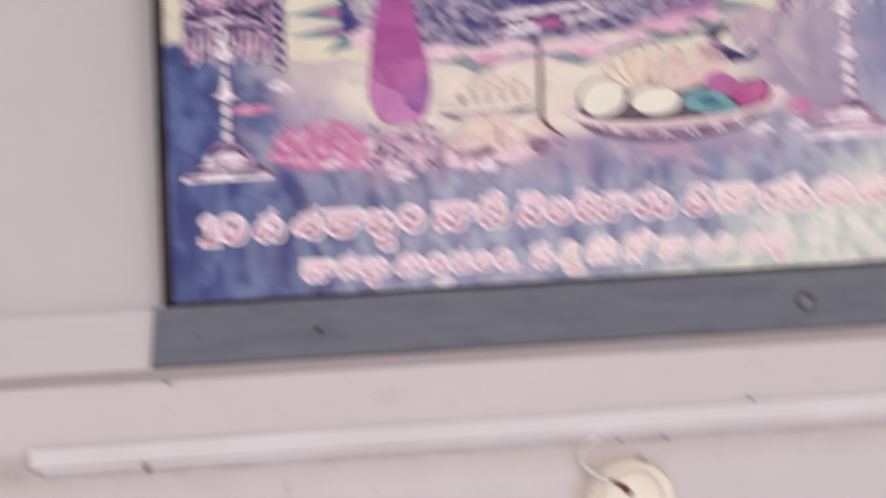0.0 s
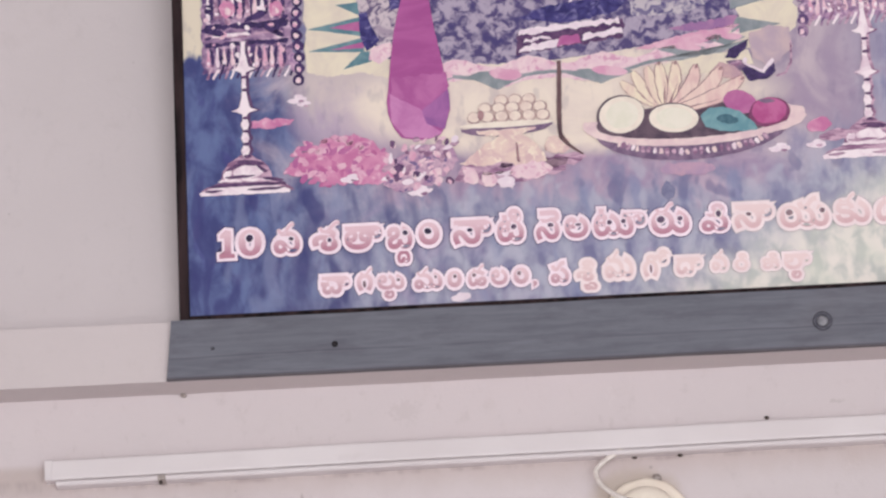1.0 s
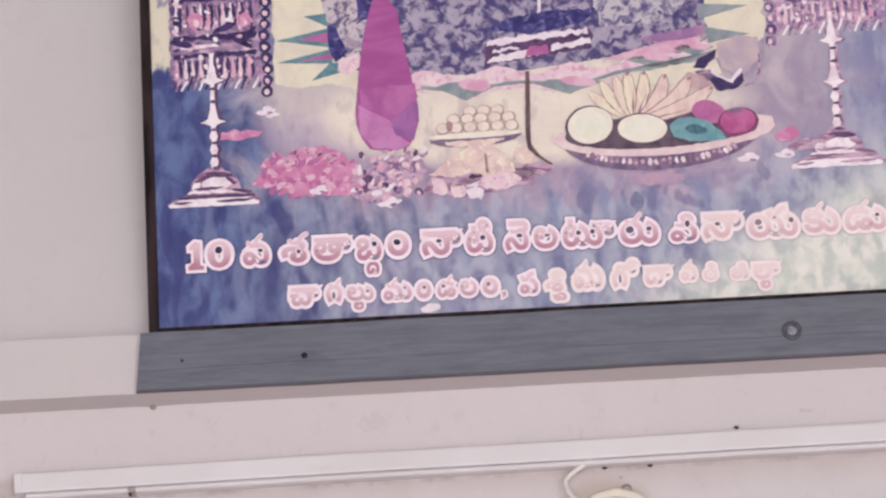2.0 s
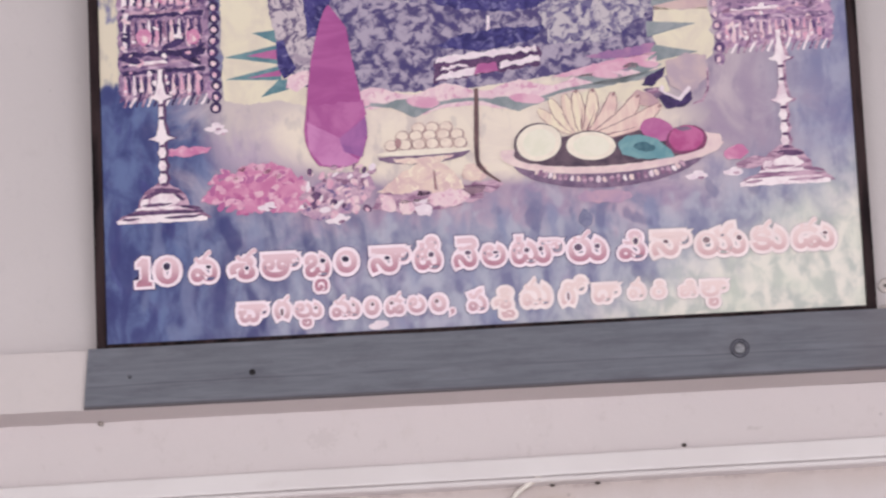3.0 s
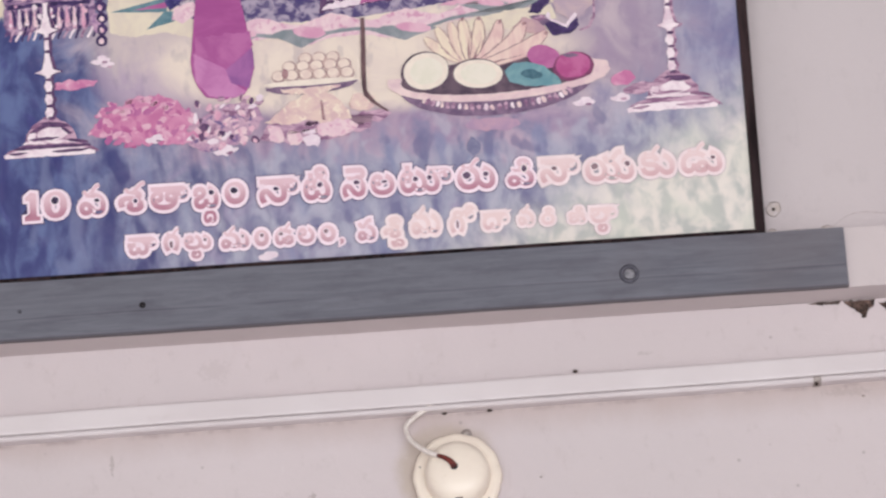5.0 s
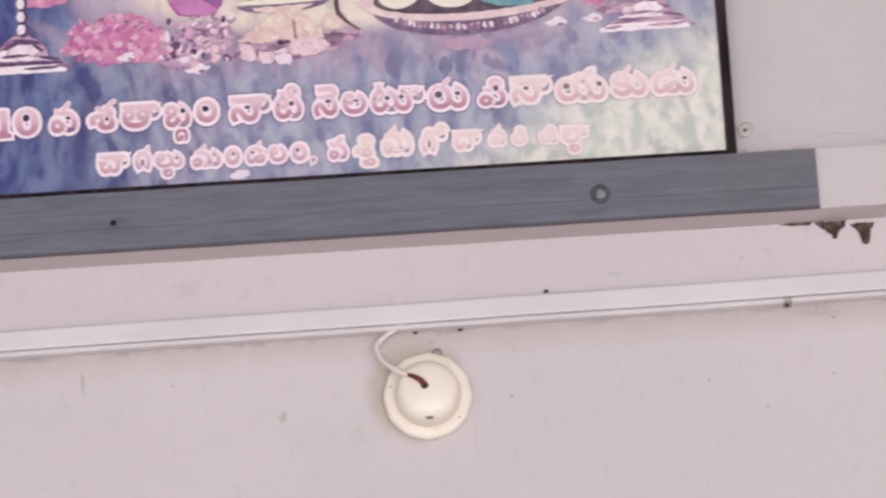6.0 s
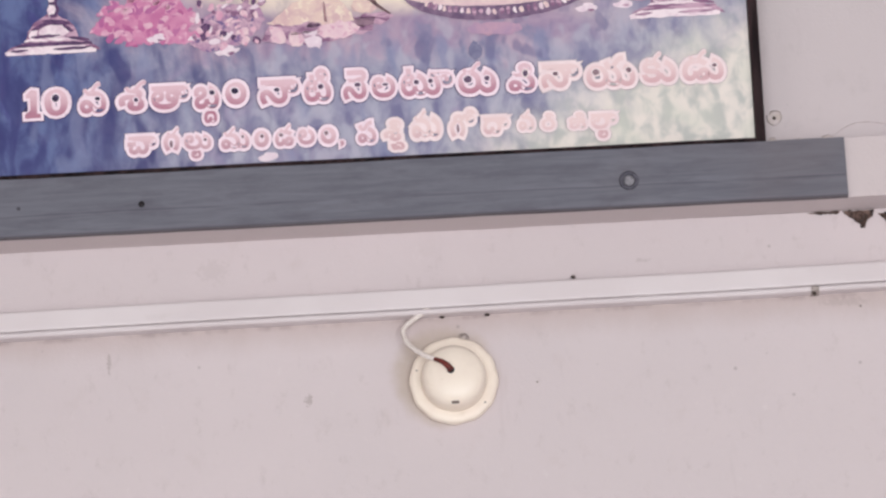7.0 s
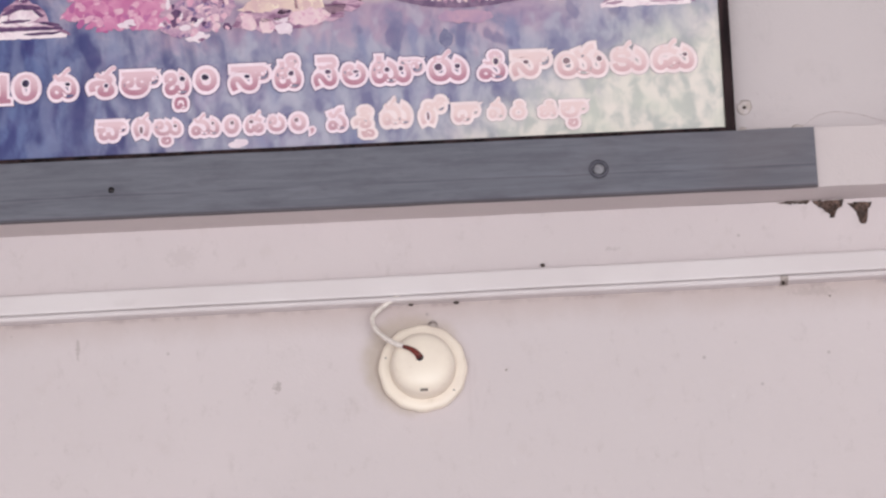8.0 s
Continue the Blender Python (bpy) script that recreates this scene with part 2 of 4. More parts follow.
bmesh.ops.subdivide_edges(ledge, edges=[e for e in ledge.edges if abs(e.verts[0].co.x - e.verts[1].co.x) > 1], cuts=260, use_grid_fill=True)
for v in ledge.verts:
    if v.co.y < 0:
        v.co.z += 0.0011 * noise.noise((v.co.x * 9, 1, v.co.z * 3)) + 0.0006 * noise.noise((v.co.x * 40, 5, v.co.z))
        v.co.y += 0.0012 * noise.noise((v.co.x * 6, 7, v.co.z * 5))
tagged(part("ledge", ledge, M_LEDGE), "whitewashed plaster ledge projecting from the wall", "ledge", kind="structure")
block("wall_east", (HALF, FRONT, 0), (HALF + 0.2, 0.22, HIGH), M_PLAIN, label="plain painted side wall of the hall")
block("wall_west", (-HALF - 0.2, FRONT, 0), (-HALF, 0.22, HIGH), M_PLAIN, label="plain painted side wall of the hall")
south = bmesh.new()
slab(south, (-HALF - 0.2, FRONT - 0.22, 0), (-2.6, FRONT, HIGH))
slab(south, (2.6, FRONT - 0.22, 0), (HALF + 0.2, FRONT, HIGH))
slab(south, (-2.6, FRONT - 0.22, 2.75), (2.6, FRONT, HIGH))
tagged(part("wall_south", south, M_PLAIN), "plain painted wall with a wide open front", "wall", kind="structure")
block("ceiling", (-HALF - 0.2, FRONT - 0.22, HIGH), (HALF + 0.2, 0.22, HIGH + 0.15), M_CEIL, label="unseen ceiling slab, toned dark to dim the upper wall")
block("floor", (-HALF - 0.2, FRONT - 0.22, -0.12), (HALF + 0.2, 0.22, 0), M_FLOOR, label="pale stone floor of the hall")
gr = bmesh.new()
bmesh.ops.create_grid(gr, x_segments=40, y_segments=40, size=400, matrix=Matrix.Translation((0, 0, -0.15)))
tagged(part("ground", gr, M_GROUND), "dry sandy ground outside the open front", "ground", kind="structure")

# ---- grey board on the ledge ----
board = new("board")
board.location = (0, -0.04, LEDGE_LOW)
tagged(board, "grey painted wooden board with nail holes fixed along the ledge", "board")
BX0, BX1, BH = -0.4138, 0.3586, 0.0546
bb = bmesh.new()
slab(bb, (BX0, -0.006, -0.0005), (BX1, 0, BH - 0.0005))
bmesh.ops.subdivide_edges(bb, edges=[e for e in bb.edges if abs(e.verts[0].co.x - e.verts[1].co.x) > 0.3], cuts=70, use_grid_fill=True)
for v in bb.verts:
    if v.co.x < BX0 + 0.001:
        v.co.x += 0.0046 * (v.co.z / BH - 0.5)
    v.co.z += 0.0006 * noise.noise((v.co.x * 14, 0, 3 + v.co.z * 30))
part("plank", bb, M_WOOD, board)
M_HOLE = mottled("nail_hole", lin(24, 20, 24), lin(44, 36, 40), 300)
M_KNOT = mottled("sunken_pin", lin(66, 64, 72), lin(84, 82, 90), 300)
for hx, hz, hr in ((-0.2660, 0.0252, 0.0023), (-0.3749, 0.0267, 0.0014)):
    part("nail", lathe(bmesh.new(), [(hr * 1.25, 0), (hr * 1.2, 0.0006), (hr * 0.7, 0.0012), (0.0003, 0.0014)], pose(hx, -0.006, hz, 90), 14), M_HOLE if hr > 0.002 else M_KNOT, board, "dark sunken nail head", True)
ring = lathe(bmesh.new(), [(0.0086, 0), (0.0086, 0.0014), (0.0074, 0.0026), (0.0058, 0.0022), (0.0052, 0.0006), (0.0048, 0)], pose(0.1658, -0.006, 0.0238, 90), 28)
cap = part("screw_ring", ring, mottled("dark_washer", lin(70, 68, 78), lin(90, 88, 98), 200), board, "round dark washer", True)
part("screw_head", lathe(bmesh.new(), [(0.0050, 0.0002), (0.0047, 0.0010), (0.0030, 0.0016), (0.0003, 0.0018)], pose(0.1658, -0.006, 0.0238, 90), 20), mottled("worn_screw_head", lin(112, 110, 118), lin(146, 143, 148), 220, rough=0.35), cap, "worn pale screw head", True)

# ---- plastic cable conduit along the wall, sloping slightly ----
conduit = new("cable_conduit")
conduit.matrix_basis = pose(-0.5288, 0, EYE + 1.0429, 0, -0.43, 0)
tagged(conduit, "white plastic cable conduit nailed along the wall below the ledge", "conduit")
RUN = 3.0


def strip_along_x(profile, x0, x1, cuts=0, wave=0.0, end_slant=0.0):
    """A closed (y, z) outline drawn along x, a little uneven."""
    bm, rows = bmesh.new(), []
    for i in range(cuts + 2):
        x = x0 + (x1 - x0) * i / (cuts + 1)
        lift = wave * noise.noise((x * 5, 2.3, 0))
        rows.append([bm.verts.new((x + (end_slant * (z - profile[0][1]) if i == 0 else 0), y, z + lift)) for y, z in profile])
    for a, b in zip(rows, rows[1:]):
        for i in range(len(profile)):
            j = (i + 1) % len(profile)
            bm.faces.new((a[i], b[i], b[j], a[j]))
    bm.faces.new(rows[0]), bm.faces.new(rows[-1][::-1])
    bmesh.ops.recalc_face_normals(bm, faces=bm.faces)
    return bm


part("cover", strip_along_x([(-0.001, 0), (-0.0105, 0), (-0.0118, -0.0007), (-0.0123, -0.002), (-0.0123, -0.0163), (-0.0120, -0.0178), (-0.0112, -0.0184), (-0.001, -0.0184)], 0, RUN, 60, 0.0009), M_PVC, conduit)
part("base_channel", strip_along_x([(0, -0.0004), (-0.0080, -0.0004), (-0.0084, -0.0192), (-0.0126, -0.0200), (-0.0142, -0.0210), (-0.0142, -0.0220), (-0.0134, -0.0234), (-0.0118, -0.0243), (0, -0.0245)], 0.0085, RUN, 60, 0.0009), M_PVC, conduit)
part("end_cap", strip_along_x([(0, 0.0005), (-0.0126, 0.0003), (-0.0134, -0.001), (-0.0134, -0.0172), (-0.0122, -0.0185), (0, -0.0187)], -0.0014, 0.0052), M_PVC, conduit)
M_CLIP = mottled("grimy_clip", lin(128, 116, 112), lin(176, 164, 160), 400)
for cx in (0.1030, 0.8545):
    clip = strip_along_x([(-0.002, -0.0195), (-0.0136, -0.0196), (-0.0146, -0.0206), (-0.0143, -0.0240), (-0.002, -0.0256)], cx - 0.0034, cx + 0.0034)
    c_ob = part("clip", clip, M_CLIP, conduit, "dull rusty fixing clip")
    part("nail_head", lathe(bmesh.new(), [(0.0017, 0), (0.0016, 0.0010), (0.0009, 0.0016), (0.0002, 0.0018)], pose(cx - 0.001, -0.012, -0.0262, 90), 12), M_DARK, c_ob, smooth=True)

# ---- ceiling rose and flex ----
rose = new("ceiling_rose")
rose.matrix_basis = pose(0.0022, 0, EYE + 0.9620, 90, 0, 0)  # local z points out of the wall
tagged(rose, "round cream bakelite ceiling rose screwed to the wall", "ceiling rose")


def scallop(a):
    return 1 + 0.012 * math.cos(12 * a + 0.4) + 0.010 * noise.noise((math.cos(a) * 2, math.sin(a) * 2, 1))


part("base_plate", lathe(bmesh.new(), [(0.0388, 0), (0.0393, 0.002), (0.0391, 0.0075), (0.0378, 0.0092), (0.0345, 0.0098), (0.030, 0.0098)], Matrix(), 48, scallop), M_ROSE, rose, smooth=True)
dome_profile = [(0.0292, 0.0095), (0.0288, 0.0125), (0.0283, 0.018), (0.0276, 0.0235), (0.0258, 0.0272), (0.0225, 0.0297), (0.0170, 0.0313), (0.0100, 0.0320), (0.0042, 0.0322), (0.0006, 0.0322)]
dome = part("cover", lathe(bmesh.new(), dome_profile, Matrix(), 48, lambda a: 1 + 0.006 * noise.noise((math.cos(a) * 2, math.sin(a) * 2, 4))), M_ROSE, rose, smooth=True)
hx, hy = -0.0024, 0.0033
part("cord_hole", lathe(bmesh.new(), [(0.0035, 0.0316), (0.0034, 0.0325), (0.0004, 0.0326)], Matrix.Translation((hx, hy, 0)), 16), M_HOLE, dome, "dark cord hole")
slot = bmesh.new()
slab(slot, (-0.0030, -0.0262, 0.0230), (0.0036, -0.0236, 0.0284), 0.0004)
part("vent_slot", slot, M_STEEL, dome, "small grey slot")
for ax, ay in ((0.0265, -0.022), (-0.0325, 0.010)):
    part("fixing_hole", lathe(bmesh.new(), [(0.0009, 0.0096), (0.0008, 0.0099), (0.0002, 0.0100)], Matrix.Translation((ax, ay, 0)), 10), M_STEEL, rose)
screw_bm = lathe(bmesh.new(), [(0.0048, 0), (0.0046, 0.003), (0.0034, 0.0052), (0.0005, 0.0058)], Matrix.Translation((0.0105, 0.0395, 0)), 14)
slab(screw_bm, (0.0066, 0.0389, 0.004), (0.0144, 0.0400, 0.0061))
part("screw", screw_bm, M_CLIP, rose, "dull steel fixing screw", True)

flex = new("flex_cord")
flex.location = (-0.0207, -0.010, EYE + 1.0255)
tagged(flex, "short cream flex running from the conduit into the ceiling rose", "cord")
part("sheath", tube(bmesh.new(), [(0.004, 0.003, 0.003), (0, 0, 0), (-0.0125, -0.001, -0.0085), (-0.0195, -0.003, -0.0165), (-0.0185, -0.006, -0.026), (-0.0125, -0.012, -0.0355), (-0.003, -0.019, -0.0445), (0.0065, -0.0225, -0.0500)], 0.0023, 10), M_WIRE, flex, smooth=True)
part("bare_core", tube(bmesh.new(), [(0.0060, -0.0225, -0.0497), (0.0120, -0.0245, -0.0525), (0.0175, -0.0250, -0.0565), (0.0207, -0.0230, -0.0605)], lambda t: 0.0016 + 0.0014 * t, 8), M_WIRE_RED, flex, "red-brown bare core", True)

# ---- nails, a speck and one insect (third entry) built as nail heads; broken plaster ----
for x, y, z, r in ((0.1129, -0.003, 1.0524, 0.0019), (-0.0058, -0.002, 1.0225, 0.0023), (0.0345, -0.002, 1.0222, 0.0021), (-0.4061, -0.003, 1.0998, 0.0026),
                   (0.0758, 0, 0.9586, 0.0009), (0.3662, 0, 1.0130, 0.0011)):
    peg = new("nail")
    peg.matrix_basis = pose(x, y, EYE + z, 90, 0, 0)
    tagged(peg, "small dark dot on the whitewashed wall, built as a nail head", "nail", "nails in the wall")
    depth = -y + 0.002
    part("shank", lathe(bmesh.new(), [(r * 0.45, -depth), (r * 0.45, 0)], Matrix(), 8), M_STEEL, peg)
    part("head", lathe(bmesh.new(), [(r * 0.9, 0), (r, 0.0006), (r * 0.75, 0.0016), (0.0002, 0.002)], Matrix(), 12, lambda a: 1 + 0.15 * math.sin(2 * a + r * 999)), M_DARK if -0.1 < x < 0.12 and y else M_CLIP, peg, smooth=True)

def ragged(outline, seed, thick=0.0016):
    """A shallow ragged patch: an outline in the wall's plane, roughened, with a crumbled face."""
    bm, ring = bmesh.new(), []
    for i, (x, z) in enumerate(outline):
        x2, z2 = outline[(i + 1) % len(outline)]
        for k in range(6):
            p = Vector((x + (x2 - x) * k / 6, 0, z + (z2 - z) * k / 6))
            v = noise.noise_vector(p * 260 + Vector((seed, 0, seed * 3)))
            ring.append(bm.verts.new(p + Vector((v.x, 0, v.z)) * 0.0012))
    f = bm.faces.new(ring)
    bmesh.ops.triangulate(bm, faces=[f])
    bmesh.ops.subdivide_edges(bm, edges=bm.edges[:], cuts=2, use_grid_fill=True)
    for v in bm.verts:
        v.co.y = -thick * (0.35 + 0.9 * abs(noise.noise(v.co * 420)))
    bmesh.ops.recalc_face_normals(bm, faces=bm.faces)
    return bm


random.seed(4)
TOOTH = [(-0.016, 0.003), (0.013, 0.003), (0.0115, -0.004), (0.006, -0.006), (0.003, -0.0135), (-0.001, -0.0105), (-0.004, -0.0065), (-0.011, -0.002)]
HOOK = [(-0.0105, 0.003), (0.012, 0.003), (0.010, -0.001), (0.0065, -0.0035), (0.0075, -0.010), (0.005, -0.0165), (0.0005, -0.017), (-0.0015, -0.0125), (-0.003, -0.006), (-0.0065, -0.0015)]
FLAKE = [(-0.016, 0.0024), (0.015, 0.0028), (0.012, 0.0006), (0.002, 0.0010), (-0.006, 0.0004), (-0.012, 0.0012)]
for px, pz, outline in ((0.3718, 1.0985, TOOTH), (0.3985, 1.0955, HOOK), (0.3400, 1.0992, FLAKE)):
    crumb = new("broken_plaster")
    crumb.location = (px, 0, EYE + pz)
    tagged(crumb, "crumbling brown patch of broken plaster under the ledge", "plaster damage", "broken plaster under the ledge")
    part("bare_mortar", ragged(outline, px * 100), M_CRUMB, crumb)
    cb = bmesh.new()
    for i in range(9):
        x, z = random.choice(outline)
        lump(cb, (x * random.uniform(0.3, 0.9), -0.001, z * random.uniform(0.3, 0.95)), (random.uniform(0.0008, 0.0018), 0.001, random.uniform(0.0006, 0.0014)), i + px * 100, 0.6)
    part("grit", cb, M_DARK, crumb)
for px, pz, r in ((0.3010, 1.1885, 0.0036), (0.3476, 1.1640, 0.0030), (0.2975, 1.1660, 0.0022), (0.3210, 1.1650, 0.0017)):
    plug = new("wall_plug")
    plug.matrix_basis = pose(px, -0.012, EYE + pz, 90, 0, 0)
    tagged(plug, "old stained nail hole with a chipped rim in the wall", "nail hole", "nail holes beside the picture")
    part("chipped_rim", lathe(bmesh.new(), [(r * 2.0, 0), (r * 1.6, 0.0003), (r * 1.1, 0.0004), (r * 0.7, 0.0002)], Matrix(), 16, lambda a: 1 + 0.3 * noise.noise((math.cos(a) * 2 + px * 50, math.sin(a) * 2, 0))), mottled("chipped_plaster", lin(190, 176, 170), lin(204, 192, 193), 160), plug, smooth=True)
    part("hole", lathe(bmesh.new(), [(r * 0.5, 0.0001), (r * 0.4, 0.0006), (0.0002, 0.0007)], Matrix(), 10), M_DARK, plug)

crack = new("hairline_crack")
crack.location = (0.3950, -0.0122, EYE + 1.1640)
tagged(crack, "thin grey hairline crack in the plaster above the ledge", "crack")
cr = bmesh.new()
tube(cr, [(-0.046, 0, 0.001), (-0.030, 0, 0.013), (-0.012, 0, 0.0165), (0.012, 0, 0.012), (0.030, 0, 0.006), (0.052, 0, 0.0035)], lambda t: 0.00025 + 0.0003 * math.sin(3.1 * t), 5)
part("crack_line", cr, mottled("grey_crack", lin(182, 169, 170), lin(198, 186, 188), 200), crack)

# ---- framed print: local x right, y up the leaning face, z out ----
picture = new("framed_picture")
picture.matrix_basis = pose(-0.0573, -0.034, LEDGE_TOP + 0.0005, 90 + 5.5, 0, 0)
tagged(picture, "large framed print in thin dark moulding, leaning on the ledge", "picture")
PW, PH = 0.3476, 0.95  # half width, height


def rail(name, lo, hi):
    return part(name, slab(bmesh.new(), lo, hi, 0.0012), M_FRAME, picture)


rail("frame_rail", (-PW, 0, -0.016), (-PW + 0.0092, PH, 0.004))
rail("frame_rail", (PW - 0.0092, 0, -0.016), (PW, PH, 0.004))
rail("frame_rail", (-PW + 0.0092, 0, -0.016), (PW - 0.0092, 0.0052, 0.004))
rail("frame_rail", (-PW + 0.0092, PH - 0.0092, -0.016), (PW - 0.0092, PH, 0.004))
part("backing_board", slab(bmesh.new(), (-PW + 0.0092, 0.0052, -0.014), (PW - 0.0092, PH - 0.0092, -0.004)), M_PLAIN, picture)


def printed_ground():
    n = Nodes("printed_background", 0.4)
    x, y, z = n.sep()
    streak = n.noise(40, 4, (1.25, 0.72, 1), 0.55, 0.3)
    soft = n.noise(16, 4, (1, 1, 1), 0.6, 0.8)
    wob = n.math("MULTIPLY", n.math("SUBTRACT", soft, 0.5), 0.16)
    wob2 = n.math("MULTIPLY", n.math("SUBTRACT", streak, 0.5), 0.12)
    xw, yw = n.math("ADD", x, wob), n.math("ADD", y, wob2)
    blue = n.mix(n.step(streak, 0.34, 0.68), lin(58, 62, 114), lin(96, 108, 152))
    blue = n.mix(n.step(n.noise(30, 3, (1.5, 0.6, 1), 0.6, 1.0), 0.55, 0.75, 0, 0.7), blue, lin(66, 62, 124))
    grey = n.mix(n.step(streak, 0.3, 0.7), lin(130, 128, 158), lin(174, 172, 188))
    grey = n.mix(n.step(soft, 0.52, 0.7, 0, 0.6), grey, lin(160, 142, 172))
    c = n.mix(n.step(xw, -0.3, -0.1), blue, grey)
    upper = n.mix(n.step(soft, 0.35, 0.65), lin(158, 140, 162), lin(190, 172, 181))
    c = n.mix(n.math("MULTIPLY", n.step(yw, 0.1, 0.17), n.step(xw, -0.27, -0.2)), c, upper)
    # bluer again to the far edge
    c = n.mix(n.math("MULTIPLY", n.step(xw, 0.23, 0.34, 0, 0.9), n.step(yw, 0.08, 0.14)), c, n.mix(n.step(streak, 0.35, 0.65), lin(112, 114, 154), lin(150, 150, 176)))
    # grey-beige behind the mound, cream glow behind the offerings
    ex, ey = n.math("DIVIDE", n.math("SUBTRACT", x, -0.185), 0.062), n.math("DIVIDE", n.math("SUBTRACT", y, 0.200), 0.055)
    e = n.math("ADD", n.math("MULTIPLY", ex, ex), n.math("MULTIPLY", ey, ey))
    c = n.mix(n.step(n.math("ADD", e, n.math("MULTIPLY", wob, 4)), 1.3, 0.4, 0, 0.85), c, n.mix(n.step(yw, 0.17, 0.22), lin(178, 158, 178), lin(202, 186, 184)))
    c = n.mix(n.math("MULTIPLY", n.math("MULTIPLY", n.step(xw, -0.2, -0.12), n.step(xw, 0.24, 0.14)), n.math("MULTIPLY", n.step(yw, 0.085, 0.12, 0, 0.75), n.step(yw, 0.2, 0.16))), c, n.mix(n.step(soft, 0.35, 0.65), lin(150, 124, 156), lin(188, 160, 176)))
    ex, ey = n.math("DIVIDE", n.math("SUBTRACT", x, 0.0), 0.17), n.math("DIVIDE", n.math("SUBTRACT", y, 0.188), 0.045)
    e = n.math("ADD", n.math("MULTIPLY", ex, ex), n.math("MULTIPLY", ey, ey))
    c = n.mix(n.step(n.math("ADD", e, n.math("MULTIPLY", wob, 6)), 1.6, 0.75), c, n.mix(n.step(soft, 0.4, 0.7), lin(228, 212, 199), lin(214, 196, 190)))
    # upright brush strokes, darker and lighter, over the lower half
    low = n.step(y, 0.16, 0.11)
    brush, dabs = n.noise(30, 1.5, (1.5, 0.55, 1), 0.5, 0.4), n.noise(46, 1.5, (1.1, 0.75, 1), 0.5, 0.2)
    c = n.mix(n.math("MULTIPLY", n.step(brush, 0.52, 0.64, 0, 0.7), n.math("MULTIPLY", low, n.step(x, -0.02, -0.2))), c, lin(52, 52, 108))
    c = n.mix(n.math("MULTIPLY", n.step(brush, 0.46, 0.34, 0, 0.5), low), c, lin(128, 134, 168))
    c = n.mix(n.math("MULTIPLY", n.step(dabs, 0.54, 0.66, 0, 0.6), n.math("MULTIPLY", low, n.step(x, -0.24, -0.1))), c, lin(176, 172, 188))
    c = n.mix(n.math("MULTIPLY", n.step(dabs, 0.42, 0.33, 0, 0.6), n.math("MULTIPLY", low, n.step(x, -0.2, -0.05))), c, lin(104, 100, 138))
    # pale greenish lower corner with soft grey blotches
    d = n.math("SUBTRACT", n.math("ADD", x, n.math("MULTIPLY", wob2, 1.2)), n.math("MULTIPLY", y, 2.0))
    blotch = n.noise(64, 2, (1.1, 0.85, 1), 0.5, 0.3)
    pale = n.mix(n.step(blotch, 0.32, 0.62), lin(184, 184, 180), lin(224, 215, 208))
    pale = n.mix(n.step(n.noise(24, 1, (1, 1, 1), 0.5, 0.3), 0.45, 0.7, 0, 0.5), pale, lin(202, 204, 192))
    c = n.mix(n.step(d, 0.0, 0.17), c, pale)
    # cream strip on the far edge above the blue
    c = n.mix(n.math("MULTIPLY", n.step(x, -0.317, -0.323), n.math("MULTIPLY", n.step(yw, 0.235, 0.255), n.step(yw, 0.335, 0.315))), c, lin(216, 202, 184))
    c = n.mix(n.math("MULTIPLY", n.step(x, -0.31, -0.33), n.step(yw, 0.32, 0.345)), c, lin(140, 112, 160))
    # uneven old ink
    blot = n.noise(60, 2, (1.2, 0.7, 1), 0.5)
    c = n.mix(n.math("MULTIPLY", n.step(blot, 0.55, 0.68, 0, 0.18), n.step(d, 0.12, 0.0)), c, lin(86, 78, 124))
    return n.done(c, n.step(soft, 0.3, 0.7, 0.36, 0.46))


part("print_sheet", slab(bmesh.new(), (-PW + 0.0092, 0.0052, -0.004), (PW - 0.0092, PH - 0.0092, 0.0)), printed_ground(), picture, "faded colour print with blue and lavender ground")

MM = 0.001


def drawn(name, pts, layer, mat, rough=0.0, seed=0, parent=None, label=""):
    """A flat printed shape from an outline in millimetres; rough: how ragged its edge is."""
    out = []
    for i, (x, y) in enumerate(pts):
        x2, y2 = pts[(i + 1) % len(pts)]
        n = max(1, int(math.hypot(x2 - x, y2 - y) / 2.5)) if rough else 1
        for k in range(n):
            px, py = x + (x2 - x) * k / n, y + (y2 - y) * k / n
            if rough:
                v = noise.noise_vector((px * 0.16 + seed * 7.7, py * 0.16, seed)) + 0.6 * noise.noise_vector((px * 0.5, py * 0.5 + seed * 3.3, seed))
                px, py = px + rough * v.x, py + rough * v.y
            out.append((px, py))
    bm = bmesh.new()
    bm.faces.new([bm.verts.new((px * MM, py * MM, layer * 0.00012 + 0.0001)) for px, py in out])
    bmesh.ops.triangulate(bm, faces=bm.faces[:])
    for f in bm.faces:
        f.normal_update()
        if f.normal.z < 0:
            f.normal_flip()
    ob = new(name, bpy.data.meshes.new(name))
    bm.to_mesh(ob.data)
    bm.free()
    ob.data.materials.append(mat)
    ob.parent = parent or picture
    return tagged(ob, label)


def oval(cx, cy, rx, ry, n=28, turn=0.0, a0=0.0, a1=360.0):
    c, s = math.cos(radians(turn)), math.sin(radians(turn))
    closed = a1 - a0 >= 360
    pts = []
    for i in range(n if closed else n + 1):
        a = radians(a0 + (a1 - a0) * i / n)
        x, y = rx * math.cos(a), ry * math.sin(a)
        pts.append((cx + x * c - y * s, cy + x * s + y * c))
    return pts


def box(x0, y0, x1, y1):
    return [(x0, y0), (x1, y0), (x1, y1), (x0, y1)]


